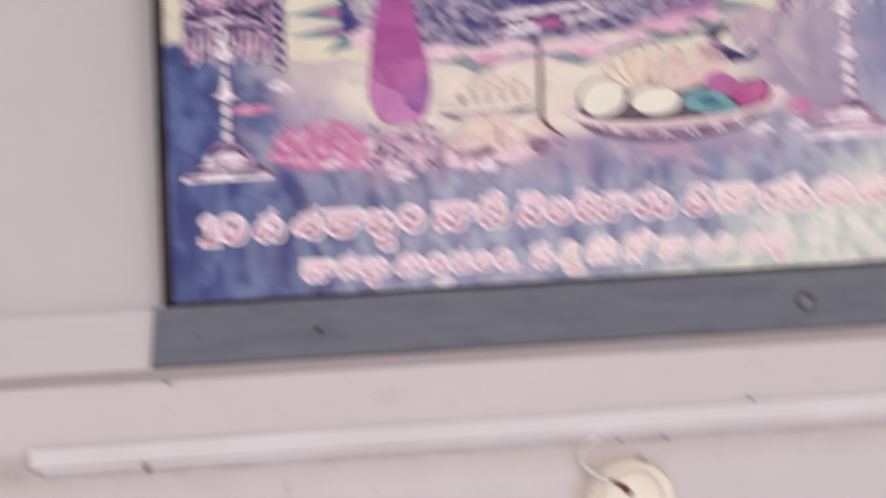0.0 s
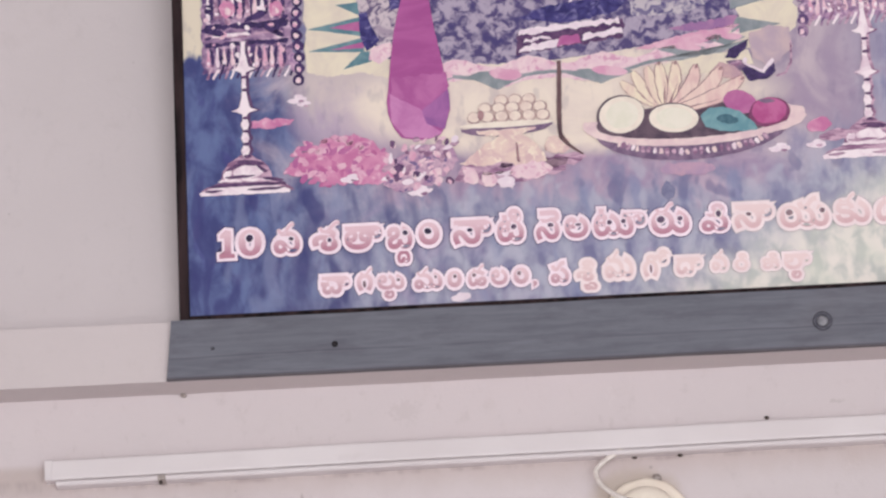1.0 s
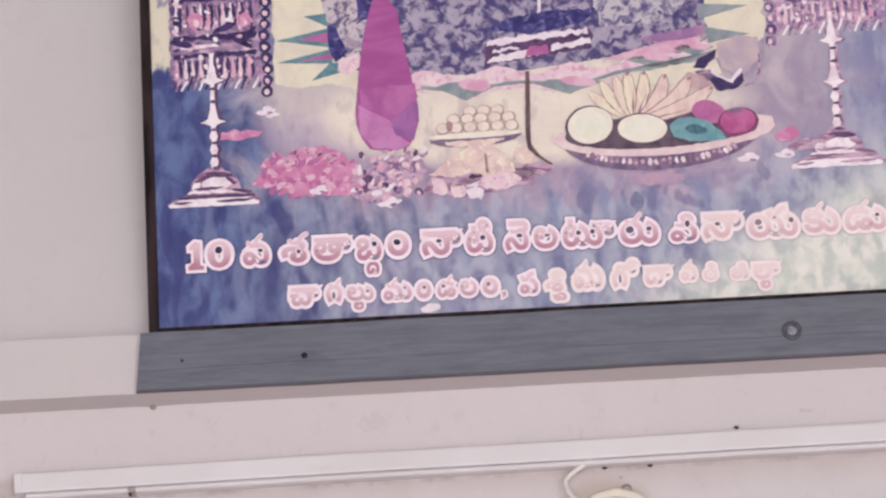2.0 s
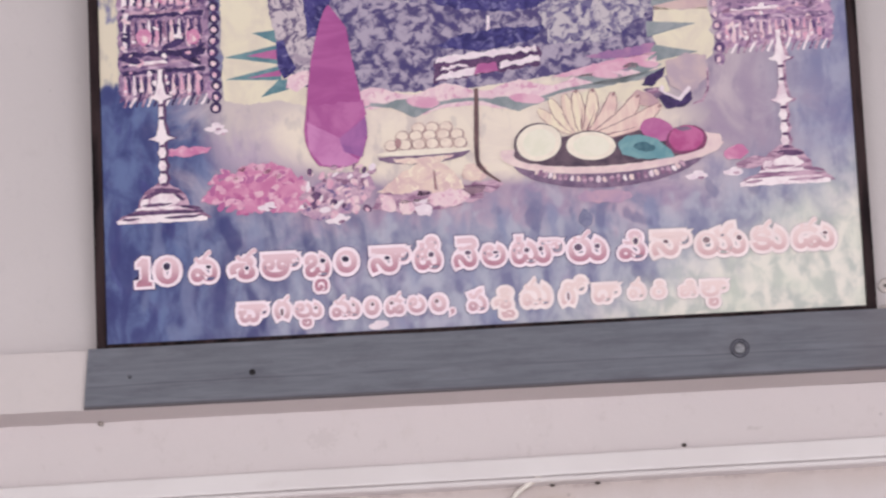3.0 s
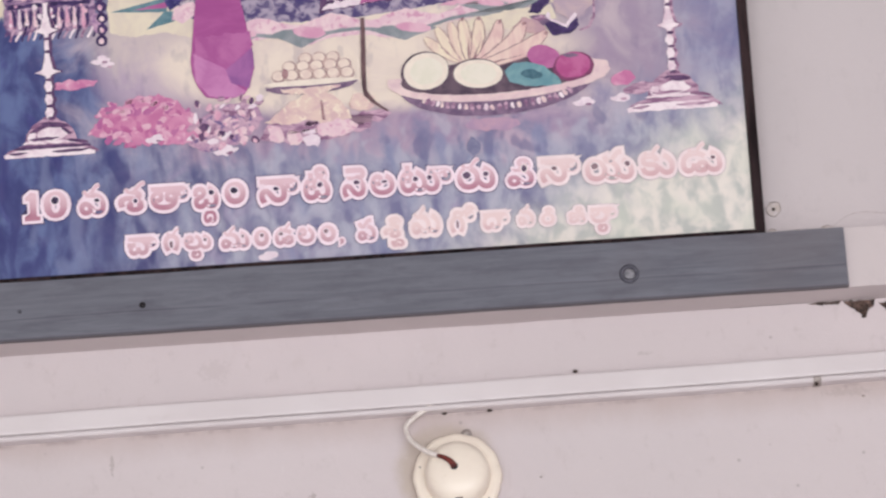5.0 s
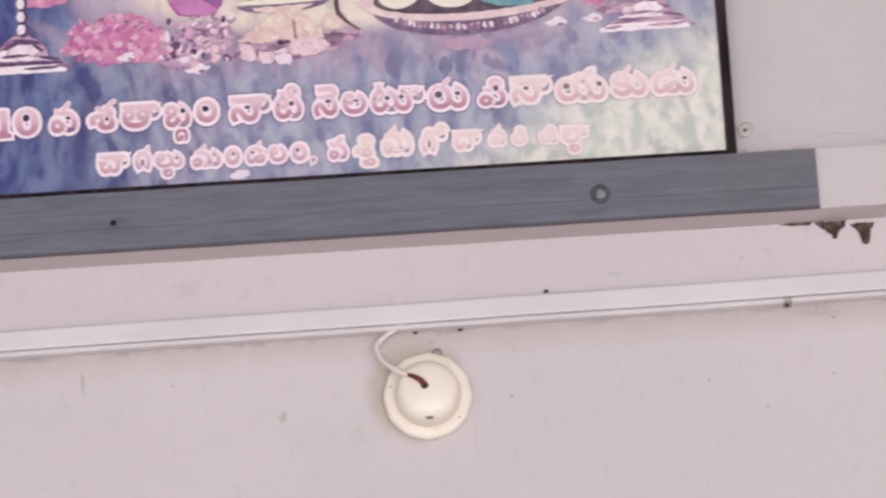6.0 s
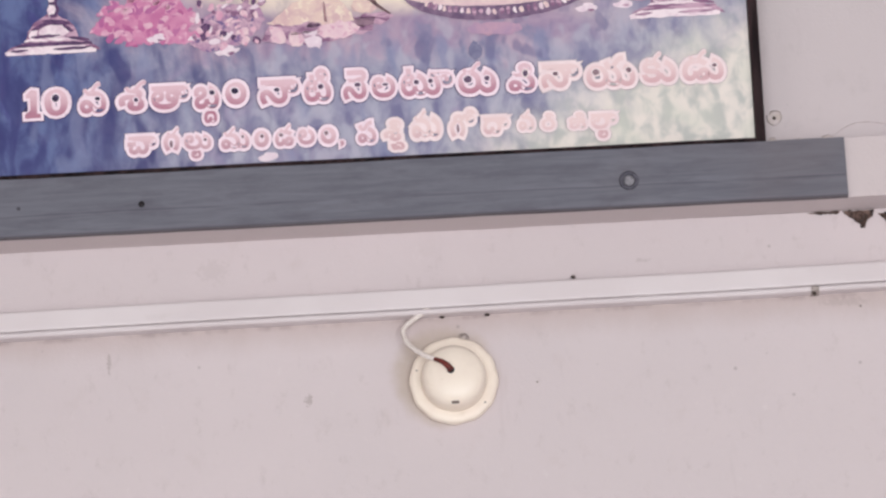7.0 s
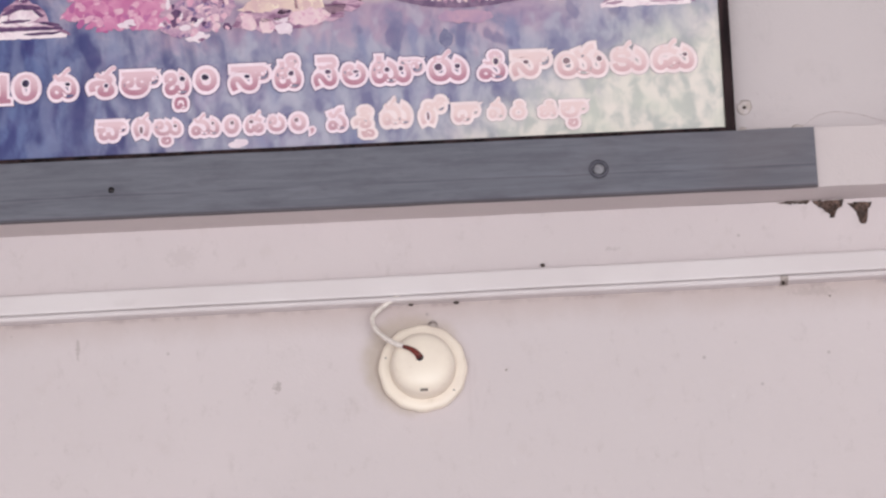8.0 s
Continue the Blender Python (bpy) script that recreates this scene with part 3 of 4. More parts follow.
def mirrored(cx, profile):
    """An upright outline from (half width, height) pairs."""
    return [(cx - w, h) for w, h in profile] + [(cx + w, h) for w, h in reversed(profile)]


I_CREAM = mottled("ink_cream", lin(223, 210, 190), lin(212, 197, 184), 40)
I_STONE = mottled("ink_grey_stone", lin(78, 66, 112), lin(168, 154, 174), 104, 0.4, 0.58, third=lin(70, 60, 110), third_scale=46, warp=0.5)
I_PALE_STONE = mottled("ink_pale_stone", lin(112, 102, 138), lin(190, 178, 186), 96, 0.4, 0.56, third=lin(84, 74, 122), third_scale=120, warp=0.5)
I_LEG = mottled("ink_leg_stone", lin(96, 82, 116), lin(196, 180, 188), 66, 0.4, 0.54, third=lin(160, 142, 160), third_scale=40, warp=2.4)
I_NAVY = mottled("ink_navy", lin(42, 36, 92), lin(72, 64, 124), 70, third=lin(112, 104, 150), third_scale=90, warp=1.2)
I_TEAL = mottled("ink_teal", lin(84, 118, 132), lin(112, 142, 150), 60)
I_GREEN_GREY = mottled("ink_green_grey", lin(124, 132, 138), lin(150, 152, 158), 60)
I_MAGENTA = mottled("ink_magenta", lin(168, 88, 142), lin(182, 108, 154), 50)
I_CONE = mottled("ink_cone", lin(156, 74, 136), lin(170, 88, 148), 30, stretch=(0.6, 2, 1))
I_CONE_LIGHT = mottled("ink_cone_light", lin(178, 106, 160), lin(194, 128, 176), 40)
I_CONE_SHADE = mottled("ink_cone_shade", lin(140, 86, 146), lin(162, 100, 158), 50)
I_PINK = mottled("ink_pink", lin(188, 108, 152), lin(208, 142, 174), 55, 0.3, 0.7, third=lin(218, 172, 192), third_scale=90)
I_PALE_PINK = mottled("ink_pale_pink", lin(218, 182, 196), lin(228, 202, 206), 80, third=lin(206, 152, 178))
I_WHITE = mottled("ink_white", lin(232, 216, 224), lin(222, 202, 214), 120)
I_PURPLE = mottled("ink_purple", lin(92, 66, 112), lin(156, 124, 154), 75, 0.38, 0.58, third=lin(200, 170, 192), third_scale=85, stretch=(1, 1.3, 1))
I_PURPLE_SOFT = mottled("ink_purple_soft", lin(142, 108, 150), lin(188, 150, 178), 110, 0.34, 0.62, third=lin(208, 178, 196), third_scale=140, stretch=(0.7, 1.4, 1))
I_VIOLET_DARK = mottled("ink_violet_dark", lin(46, 32, 74), lin(72, 52, 100), 140)
I_LAMP = mottled("ink_lamp", lin(236, 220, 226), lin(214, 188, 202), 90, 0.45, 0.7)
I_LAMP_MID = mottled("ink_lamp_mid", lin(134, 94, 126), lin(196, 160, 180), 80, 0.4, 0.6, stretch=(0.6, 2.2, 1))
I_LAMP_DARK = mottled("ink_lamp_dark", lin(74, 48, 88), lin(104, 72, 108), 120)
I_BROWN = mottled("ink_brown", lin(80, 58, 66), lin(112, 84, 88), 90, stretch=(2, 0.4, 1))
I_SHELL = mottled("ink_shell", lin(74, 58, 76), lin(104, 84, 98), 80)
I_KERNEL = mottled("ink_kernel", lin(234, 221, 208), lin(224, 210, 198), 60)
I_KERNEL_IN = mottled("ink_kernel_hollow", lin(221, 214, 198), lin(228, 219, 206), 60)
I_LEAF = mottled("ink_papaya", lin(98, 140, 152), lin(122, 158, 165), 60)
I_LEAF_DARK = mottled("ink_papaya_seeds", lin(58, 92, 108), lin(78, 112, 126), 200)
I_APPLE = mottled("ink_apple", lin(168, 74, 128), lin(186, 100, 148), 60)
I_BANANA = mottled("ink_banana", lin(230, 214, 192), lin(218, 190, 180), 60, stretch=(2, 0.6, 1))
I_BANANA_PINK = mottled("ink_banana_shaded", lin(226, 200, 190), lin(214, 178, 176), 60, stretch=(2, 0.6, 1))
I_BANANA_LINE = mottled("ink_banana_line", lin(140, 104, 114), lin(168, 130, 134), 100)
I_PLATE = mottled("ink_plate", lin(228, 204, 202), lin(214, 184, 190), 70)
I_PLATE_DARK = mottled("ink_plate_dark", lin(104, 82, 112), lin(134, 108, 134), 90)
I_SAND = mottled("ink_sand", lin(222, 196, 186), lin(208, 174, 176), 60, third=lin(232, 214, 198))
I_BEIGE = mottled("ink_beige", lin(204, 176, 174), lin(190, 158, 166), 40)

I_ROSE = mottled("ink_rose", lin(206, 148, 176), lin(218, 176, 192), 60)

# cloth and idol's plain outline behind
drawn("printed_cloth", [(-227, 226), (-205, 221), (-180, 223), (-150, 216), (-150, 345), (-227, 345)], 1, I_CREAM, 2.6, 1)
drawn("printed_cloth", [(150, 226), (190, 228), (216, 244), (219, 262), (214, 268), (218, 274), (214, 290), (190, 288), (150, 296)], 1, I_CREAM, 0.8, 2)
drawn("printed_cloth", [(150, 290), (214, 288), (216, 420), (150, 420)], 1, I_BEIGE, 0.8, 3)
drawn("printed_cloth", [(-227, 340), (-150, 340), (-150, 420), (-227, 420)], 1, I_BEIGE, 1.5, 31)
drawn("printed_stone", [(-188, 420), (-186, 330), (-172, 270), (-160, 236), (-100, 224), (0, 226), (90, 234), (164, 246), (166, 300), (164, 420)], 2, I_STONE, 2.0, 4, label="mottled grey stone shape")
drawn("printed_stone", oval(-160, 318, 24, 74, 30, 6), 4, I_LEG, 1.6, 5)
drawn("printed_shade", [(-149, 280), (-141, 282), (-130, 306), (-116, 345), (-112, 420), (-152, 420), (-153, 330)], 5, I_NAVY, 1.2, 6)
drawn("printed_shade", [(-178, 278), (-171, 280), (-166, 264), (-160, 253), (-166, 246), (-172, 243), (-177, 256)], 5, I_NAVY, 0.8, 7)
drawn("printed_shade", oval(22, 372, 118, 76, 40, -6), 3, I_NAVY, 3.0, 8)
drawn("printed_stone", oval(-60, 352, 40, 44, 30, 20), 4, I_PALE_STONE, 3.0, 9)
drawn("printed_stone", [(60, 300), (110, 318), (160, 360), (164, 290), (120, 262), (70, 262)], 4, I_PALE_STONE, 3.0, 10)
drawn("printed_shade", [(-34, 266), (-10, 276), (20, 280), (66, 280), (56, 268), (30, 262), (0, 260)], 6, I_NAVY, 1.6, 11)
drawn("printed_shade", [(-100, 262), (-84, 276), (-60, 270), (-72, 252), (-96, 246)], 5, I_STONE, 2.0, 12)
drawn("printed_fleck", [(13, 278), (16, 279), (17, 292), (14, 293)], 7, I_WHITE, 0.4, 13)
drawn("printed_plinth", [(-36, 232), (62, 244), (62, 262), (-36, 252)], 6, I_LAMP_DARK, 2.6, 14)
for x0, y0, x1, y1, h in ((-34, 250, 58, 257, 5.5), (-34, 234, 16, 240, 5.5), (22, 242, 60, 247, 6.0), (-30, 243, -4, 245, 2.5)):
    drawn("printed_plinth", [(x0, y0), (x1, y1), (x1 - 1, y1 + h), (x0 + 3, y0 + h)], 7, I_WHITE, 3.0, int(x0 + h * 10))
drawn("printed_plinth", [(0, 238), (22, 240), (20, 248), (4, 247)], 8, I_MAGENTA, 1.2, 15)

# scalloped border of the cloth
band_top = [(-108 + 13.65 * i, 226 + 5 * math.sin(i * 1.3) + max(0, i - 12) * 2.0) for i in range(21)]
drawn("printed_border", [(-112, 208), (-76, 212), (-55, 200), (-30, 208), (0, 209), (38, 202), (70, 214), (120, 222), (166, 234)] + band_top[::-1], 7, I_PALE_PINK, 1.0, 16)
for i, (cx, cy, w, h) in enumerate(((-55, 200, 27, 15), (38, 201, 30, 12), (-108, 207, 16, 10), (112, 222, 22, 9), (152, 230, 18, 9))):
    drawn("printed_border", [(cx - w, cy + h * 0.9), (cx, cy), (cx + w, cy + h * 0.8), (cx + w * 0.5, cy + h * 1.15), (cx - w * 0.6, cy + h * 1.2)], 8, I_GREEN_GREY, 0.7, 20 + i)
    drawn("printed_border", oval(cx + w * 0.3, cy + h * 0.95, w * 0.55, h * 0.38, 14, -8), 9, I_ROSE, 0.9, 26 + i)
hem = [(-100 + 6 * i, 0) for i in range(46)]
hem = [(x, 205 + 8 * abs(math.sin((x + 55) / 93 * math.pi)) + max(0, x - 60) * 0.17) for x, _ in hem]
drawn("printed_hem", hem + [(x, y + 3.2) for x, y in hem[::-1]], 8.2, I_GREEN_GREY, 0.6, 35)
drawn("printed_border", [(70, 232), (110, 242), (166, 250), (150, 238), (110, 230)], 8, I_ROSE, 1.6, 32)
drawn("printed_border", [(100, 248), (130, 254), (164, 258), (160, 248), (130, 245)], 8, mottled("ink_dull_plum", lin(140, 100, 150), lin(172, 124, 160), 60), 2.0, 33)
drawn("printed_cloth", [(92, 214), (130, 222), (172, 226), (176, 212), (130, 205), (96, 205)], 9, I_CREAM, 0.8, 34)

# star points of the cloth
for tip, y0, y1, inner in (((-225, 266), 276, 257, 1), ((-225, 245), 256, 242, 1), ((-199, 288), 290, 274, 0)):
    bx = -172 if tip[0] > -210 else -174
    star = drawn("printed_star", [tip, (bx, y0), (bx, y1)], 3, I_TEAL, 0.4, 40 + int(y0))
    if inner:
        drawn("star_centre", [(tip[0] + 20, tip[1] + 0.5), (bx, y0 - 4), (bx, y1 + 4)], 3.5, I_MAGENTA, 0.4, 50, star)
drawn("printed_star", [(-193, 227), (-176, 243), (-162, 242), (-168, 233)], 3, I_TEAL, 0.5, 48)
drawn("printed_cloth", [(-168, 246), (-150, 250), (-146, 240), (-160, 230), (-170, 234)], 5.4, I_PALE_PINK, 1.4, 49)
for tip, y0, y1 in (((203, 275), 279, 264), ((203, 248), 258, 240), ((200, 300), 306, 292)):
    drawn("printed_star", [tip, (158, y0), (158, y1)], 3, I_GREEN_GREY, 0.4, 60 + int(y0))
drawn("printed_fleck", [(173, 240), (190, 247), (209, 244), (212, 226), (200, 214), (188, 209), (176, 218)], 10, mottled("ink_dusty_beige", lin(194, 170, 174), lin(178, 156, 170), 50), 2.2, 61)


# ornate pillars
def pillar(x0, x1, low, body, dark, chain_x, seed, soft):
    p = drawn("printed_pillar", [(x0, low + 6), (x1, low + 9), (x1, 470), (x0, 470)], 5, body, 2.2, seed, label="ornate purple pillar")
    rnd = random.Random(seed)
    wide = x1 - x0
    # dark courses between the rows of hanging strands
    for i, (y, h) in enumerate(((31, 4), (47, 5), (84, 4), (113, 5), (143, 4), (173, 5))):
        drawn("pillar_moulding", [(x0 + 2, low + y), (x1 - 4, low + y + 1), (x1 - 4, low + y + h + 1), (x0 + 2, low + y + h)], 6, dark, 2.2, seed + i, p)
    for i, (a, y, w, h, ink) in enumerate(((0.02, 38.5, 0.5, 5, I_LAMP_MID), (0.1, 40, 0.44, 3.6, I_LAMP), (0.56, 41, 0.34, 2.6, I_LAMP_MID), (0.06, 88, 0.7, 3.4, I_LAMP_MID), (0.3, 119, 0.6, 3, I_LAMP), (0.05, 149, 0.7, 3, I_LAMP_MID))):
        xa, xb, y = x0 + a * wide, x0 + (a + w) * wide, low + y
        drawn("pillar_moulding", [(xa, y), (xb, y + 1), (xb - 2, y + h), (xa + 3, y + h - 0.5)], 8 + i * 0.08, ink, 1.4, seed + 200 + i, p)
    # strands: pale drops with a dark gap beside each
    pitch = 6.4 if soft else 7.2
    for row, (y, h) in enumerate(((9, 21), (55, 27), (92, 20), (122, 20), (152, 20))):
        for i in range(int((wide - 8) / pitch)):
            x = x0 + 6 + i * pitch + rnd.uniform(-0.7, 0.7)
            k = rnd.uniform(0.75, 1.0)
            cy = low + y + h * (1 - k / 2)
            drawn("pillar_gap", oval(x + pitch * 0.48, cy, 1.7, h * k * 0.5, 12, rnd.uniform(-6, 6)), 6.6, dark, 0.9, seed + 20 + i + row * 17, p)
            ink = rnd.choice((I_LAMP, I_PALE_PINK, I_LAMP_MID, I_ROSE) if not soft else (I_PALE_PINK, I_ROSE, I_LAMP_MID))
            drop = [(0.7, cy + h * k * 0.5), (1.3, cy + h * k * 0.1), (2.3, cy - h * k * 0.22), (1.6, cy - h * k * 0.45), (0.4, cy - h * k * 0.5)]
            drawn("pillar_strand", mirrored(x, drop), 7, ink, 1.0, seed + 60 + i + row * 20, p)
            if i % 2 == row % 2:
                drawn("pillar_glint", oval(x, cy - h * k * 0.28, 1.3, 1.8, 8), 7.3, I_WHITE, 0.5, seed + i, p)
    # slanting fringe along the foot
    for i in range(int(wide / 5.4)):
        x = x0 + 4 + i * 5.4
        k = rnd.uniform(0.7, 1.1)
        drawn("pillar_fringe", [(x - 1.0, low + 1), (x + 0.8, low), (x + 6.4, low + 13 * k), (x + 4.2, low + 14 * k)], 7.5, (I_LAMP_MID, I_LAMP, dark)[i % 3], 0.7, seed + 400 + i, p)
    # large blossoms among the strands
    for a, y, r in ((0.28, 66, 8.5), (0.82, 64, 7.5), (0.5, 104, 7), (0.2, 134, 7), (0.7, 164, 7)):
        drawn("pillar_blossom", oval(x0 + a * wide, low + y, r * 0.8, r, 16), 8.6, I_PINK, 2.4, seed + int(y), p)
        drawn("pillar_glint", oval(x0 + a * wide + 1, low + y - 2, r * 0.3, r * 0.5, 12), 8.8, I_PALE_PINK, 1.4, seed + int(y) + 1, p)
    for i in range(90):
        cx, cy = rnd.uniform(x0 + 4, x1 - 8), rnd.uniform(low + 10, low + 120)
        drawn("pillar_ornament", oval(cx, cy, rnd.uniform(1.2, 3.6), rnd.uniform(1.2, 2.8), 9, rnd.uniform(-40, 40)), 8.2 + i * 0.004, (dark, I_PALE_PINK, I_LAMP_MID, dark, I_LAMP, I_ROSE)[i % 6], 1.2, seed + 500 + i, p)
    for a, y, turn in ((0.12, 45, -14), (0.86, 50, 52), (0.78, 44, -30), (0.6, 58, 20)):
        drawn("pillar_shadow", oval(x0 + a * wide, low + y, 11, 3.0, 14, turn), 9, dark, 1.2, seed + int(a * 90), p)
    for i in range(17):
        y = low - 4 + i * 10.6
        drawn("pillar_bead", oval(chain_x + 1.2 * math.sin(i), y, 5.2, 5.6, 14), 9.4, dark, 1.5, seed + 80 + i, p)
        drawn("bead_glint", oval(chain_x - 0.6 + 1.2 * math.sin(i), y - 0.4, 2.3, 2.8, 10), 9.7, I_PALE_PINK, 1.0, seed + 99 + i, p)


pillar(-321, -238, 223, I_PURPLE, I_VIOLET_DARK, -234, 100, False)
pillar(224, 326, 244, I_PURPLE_SOFT, I_PURPLE, 222, 300, True)


# standing oil lamps
def oil_lamp(cx, base, top, seed, shade):
    lamp = drawn("printed_lamp", mirrored(cx, [(43, base + 1), (38, base + 6), (24, base + 11), (22, base + 20), (16, base + 28), (8, base + 33), (4.5, base + 36)]), 10, I_LAMP_MID, 0.9, seed, label="standing oil lamp in pale metal")
    drawn("lamp_foot", mirrored(cx - 2, [(40, base - 1), (41, base + 2), (30, base + 6), (6, base + 6.5)]), 11, I_LAMP, 0.8, seed + 1, lamp)
    drawn("lamp_foot", mirrored(cx + 3, [(33, base + 6.5), (32, base + 9), (8, base + 10)]), 11, shade, 0.8, seed + 2, lamp)
    drawn("lamp_foot", mirrored(cx, [(26, base + 11), (24, base + 13), (8, base + 14)]), 11.5, I_LAMP, 0.8, seed + 3, lamp)
    drawn("lamp_dome", oval(cx + 2, base + 20, 14, 6.2, 22, 4), 11.5, I_LAMP, 0.9, seed + 4, lamp)
    drawn("lamp_dome", oval(cx + 4, base + 28, 12, 2.6, 18, -6), 11.6, I_LAMP_DARK, 0.8, seed + 5, lamp)
    drawn("lamp_dome", oval(cx - 17, base + 18, 3.4, 5, 12, -30), 11.6, I_LAMP, 0.6, seed + 6, lamp)
    for dx, dy, rx, ry, turn in ((-10, 25, 9, 1.8, 24), (14, 22, 6, 1.6, -38), (-22, 8, 12, 1.6, 4), (24, 12, 10, 1.6, -8), (-6, 15.5, 14, 1.3, 2), (18, 3.5, 18, 1.4, 2), (-30, 3, 8, 1.3, 4)):
        drawn("lamp_shade", oval(cx + dx, base + dy, rx, ry, 14, turn), 11.9, shade, 0.7, seed + int(dx + dy), lamp)
    stem, y = [], base + 33
    while y < top:
        k = (y - base - 33) / (top - base - 33)
        w = 2.3 + 1.9 * math.exp(-((k - 0.06) / 0.03) ** 2) + 1.8 * math.exp(-((k - 0.17) / 0.025) ** 2) + 1.8 * math.exp(-((k - 0.28) / 0.025) ** 2)
        for kc in (0.40, 0.755):
            w += 7.0 * math.exp(-((k - kc) / 0.016) ** 2) + (3.6 * max(0.0, 1 - (k - kc) / 0.15) if k > kc else 0.0)
        stem.append((w, y))
        y += 1.0
    stem.append((4.0, top))
    drawn("lamp_stem", mirrored(cx + 1.3, [(w + 1.3, h) for w, h in stem]), 10.5, shade, 0.6, seed + 7, lamp)
    drawn("lamp_stem", mirrored(cx, [(w - 0.3, h) for w, h in stem]), 11, I_LAMP, 0.6, seed + 8, lamp)
    for k in (0.01, 0.115, 0.225, 0.34, 0.58, 0.69):
        drawn("lamp_ring", oval(cx + 1, base + 33 + k * (top - base - 33), 3.4, 1.5, 10), 11.8, I_LAMP_DARK, 0.4, seed + int(k * 90), lamp)


oil_lamp(-284, 116, 258, 500, I_LAMP_DARK)
oil_lamp(276, 121, 264, 540, I_LAMP_MID)

# pink cone wrapped in cloth
cone_side = [(4, 157), (17, 160), (24, 170), (28.5, 184), (28.5, 196), (26, 214), (22.5, 240), (19, 262), (12, 288), (6, 304), (2, 310)]
cone = drawn("printed_cone", [(-126 - w - (h - 157) * 0.012, h) for w, h in cone_side] + [(-126 + w + (4.5 if 270 < h < 300 else 0) - (h - 157) * 0.03, h) for w, h in reversed(cone_side)], 12, I_CONE, 0.5, 70, label="tall magenta cone")
drawn("cone_fold", [(-152.5, 201), (-124, 185), (-119, 172), (-106, 163), (-116, 158), (-140, 160), (-152, 176)], 12.5, I_CONE_LIGHT, 0.7, 71, cone)
drawn("cone_fold", [(-124, 184), (-99, 204), (-98.5, 186), (-104, 166), (-120, 172)], 12.6, I_CONE_SHADE, 0.8, 72, cone)
drawn("cone_fold", [(-150, 216), (-101, 219), (-99, 206), (-122, 186), (-151, 200)], 12.3, mottled("ink_cone_middle", lin(162, 82, 142), lin(180, 104, 158), 40), 2.0, 73, cone)

# flower mound
I_PINK_DEEP = mottled("ink_pink_deep", lin(176, 92, 142), lin(194, 116, 158), 60)
mound = drawn("flower_mound", [(-250, 132), (-244, 142), (-226, 152), (-208, 163), (-186, 166), (-168, 158), (-158, 140), (-150, 124), (-166, 118), (-186, 118), (-206, 124), (-232, 128)], 10, I_PINK, 2.4, 80, label="heap of pink flowers")
rnd = random.Random(8)
for i in range(120):
    a, r = rnd.uniform(0, 6.28), math.sqrt(rnd.random())
    cx, cy = -200 + 44 * r * math.cos(a), 141 + 20 * r * math.sin(a) * (1 - 0.15 * math.cos(a))
    drawn("petal", oval(cx, cy, rnd.uniform(2.5, 6.5), rnd.uniform(1.5, 3.4), 12, rnd.uniform(-70, 70)), 11 + i * 0.012, (I_PINK, I_MAGENTA, I_ROSE, I_PINK, I_PINK_DEEP, I_PINK)[i % 6], 1.6, i, mound)
for i in range(18):
    drawn("petal", oval(-232 + i * 3.4 + rnd.uniform(-2, 2), 146 + 15 * math.sin(i * 0.17) + rnd.uniform(-3, 3), 3.6, 2.2, 12, 30), 12.6, (I_ROSE, I_PINK)[i % 2], 1.4, 200 + i, mound)

# loose pale flowers before the cone
bunch = drawn("posy", [(-162, 118), (-150, 140), (-130, 152), (-100, 152), (-92, 138), (-104, 122), (-128, 110), (-150, 110)], 9, mottled("ink_bunch", lin(168, 128, 160), lin(204, 170, 186), 120, third=lin(112, 92, 138)), 2.4, 81)
for i in range(64):
    cx, cy = rnd.uniform(-158, -94), rnd.uniform(112, 158)
    drawn("petal", oval(cx, cy, rnd.uniform(2, 5), rnd.uniform(1.4, 3.6), 12, rnd.uniform(0, 90)), 13 + i * 0.012, (I_PALE_PINK, I_LAMP_DARK, I_LAMP_MID, I_PALE_PINK, I_ROSE, I_WHITE, I_LAMP_MID)[i % 7], 1.6, 300 + i, bunch)
for cx, cy, w in ((-128, 109, 11), (-236, 200, 9), (-190, 124, 9), (-158, 122, 6), (196, 132, 10), (228, 134, 9), (-96, 10, 9), (-230, 196, 6)):
    fl = drawn("printed_flower", oval(cx, cy, w, w * 0.32, 16, 5), 13, I_WHITE, 2.4, 400 + int(cx))
    drawn("petal", oval(cx + 1, cy + w * 0.3, w * 0.5, w * 0.28, 10), 13.4, I_WHITE, 1.0, 430 + int(cx), fl)
    if cy > 50:
        drawn("flower_shade", oval(cx + w * 0.3, cy - w * 0.15, w * 0.3, w * 0.12, 8), 13.7, I_LAMP_MID, 1.2, 460 + int(cx), fl)
drawn("printed_stroke", oval(-262, 180, 22, 4.2, 20, 2), 9, I_PINK, 1.8, 90)
drawn("printed_stroke", oval(-238, 236, 5, 10, 12, 10), 9, I_PURPLE_SOFT, 1.2, 91)
drawn("printed_stroke", oval(112, 118, 26, 6, 20, -3), 9, mottled("ink_faded_rose", lin(186, 150, 170), lin(168, 140, 168), 60), 2.4, 92)
drawn("printed_stroke", oval(232, 152, 11, 7, 14, 10), 11, I_PINK, 2.0, 93)
drawn("printed_stroke", oval(245, 142, 15, 5, 14, 10), 11, I_LAMP_MID, 1.6, 94)
drawn("printed_stroke", oval(94, 98, 6, 8, 14), 9, mottled("ink_slate", lin(108, 106, 138), lin(128, 126, 154), 90), 3.4, 95)

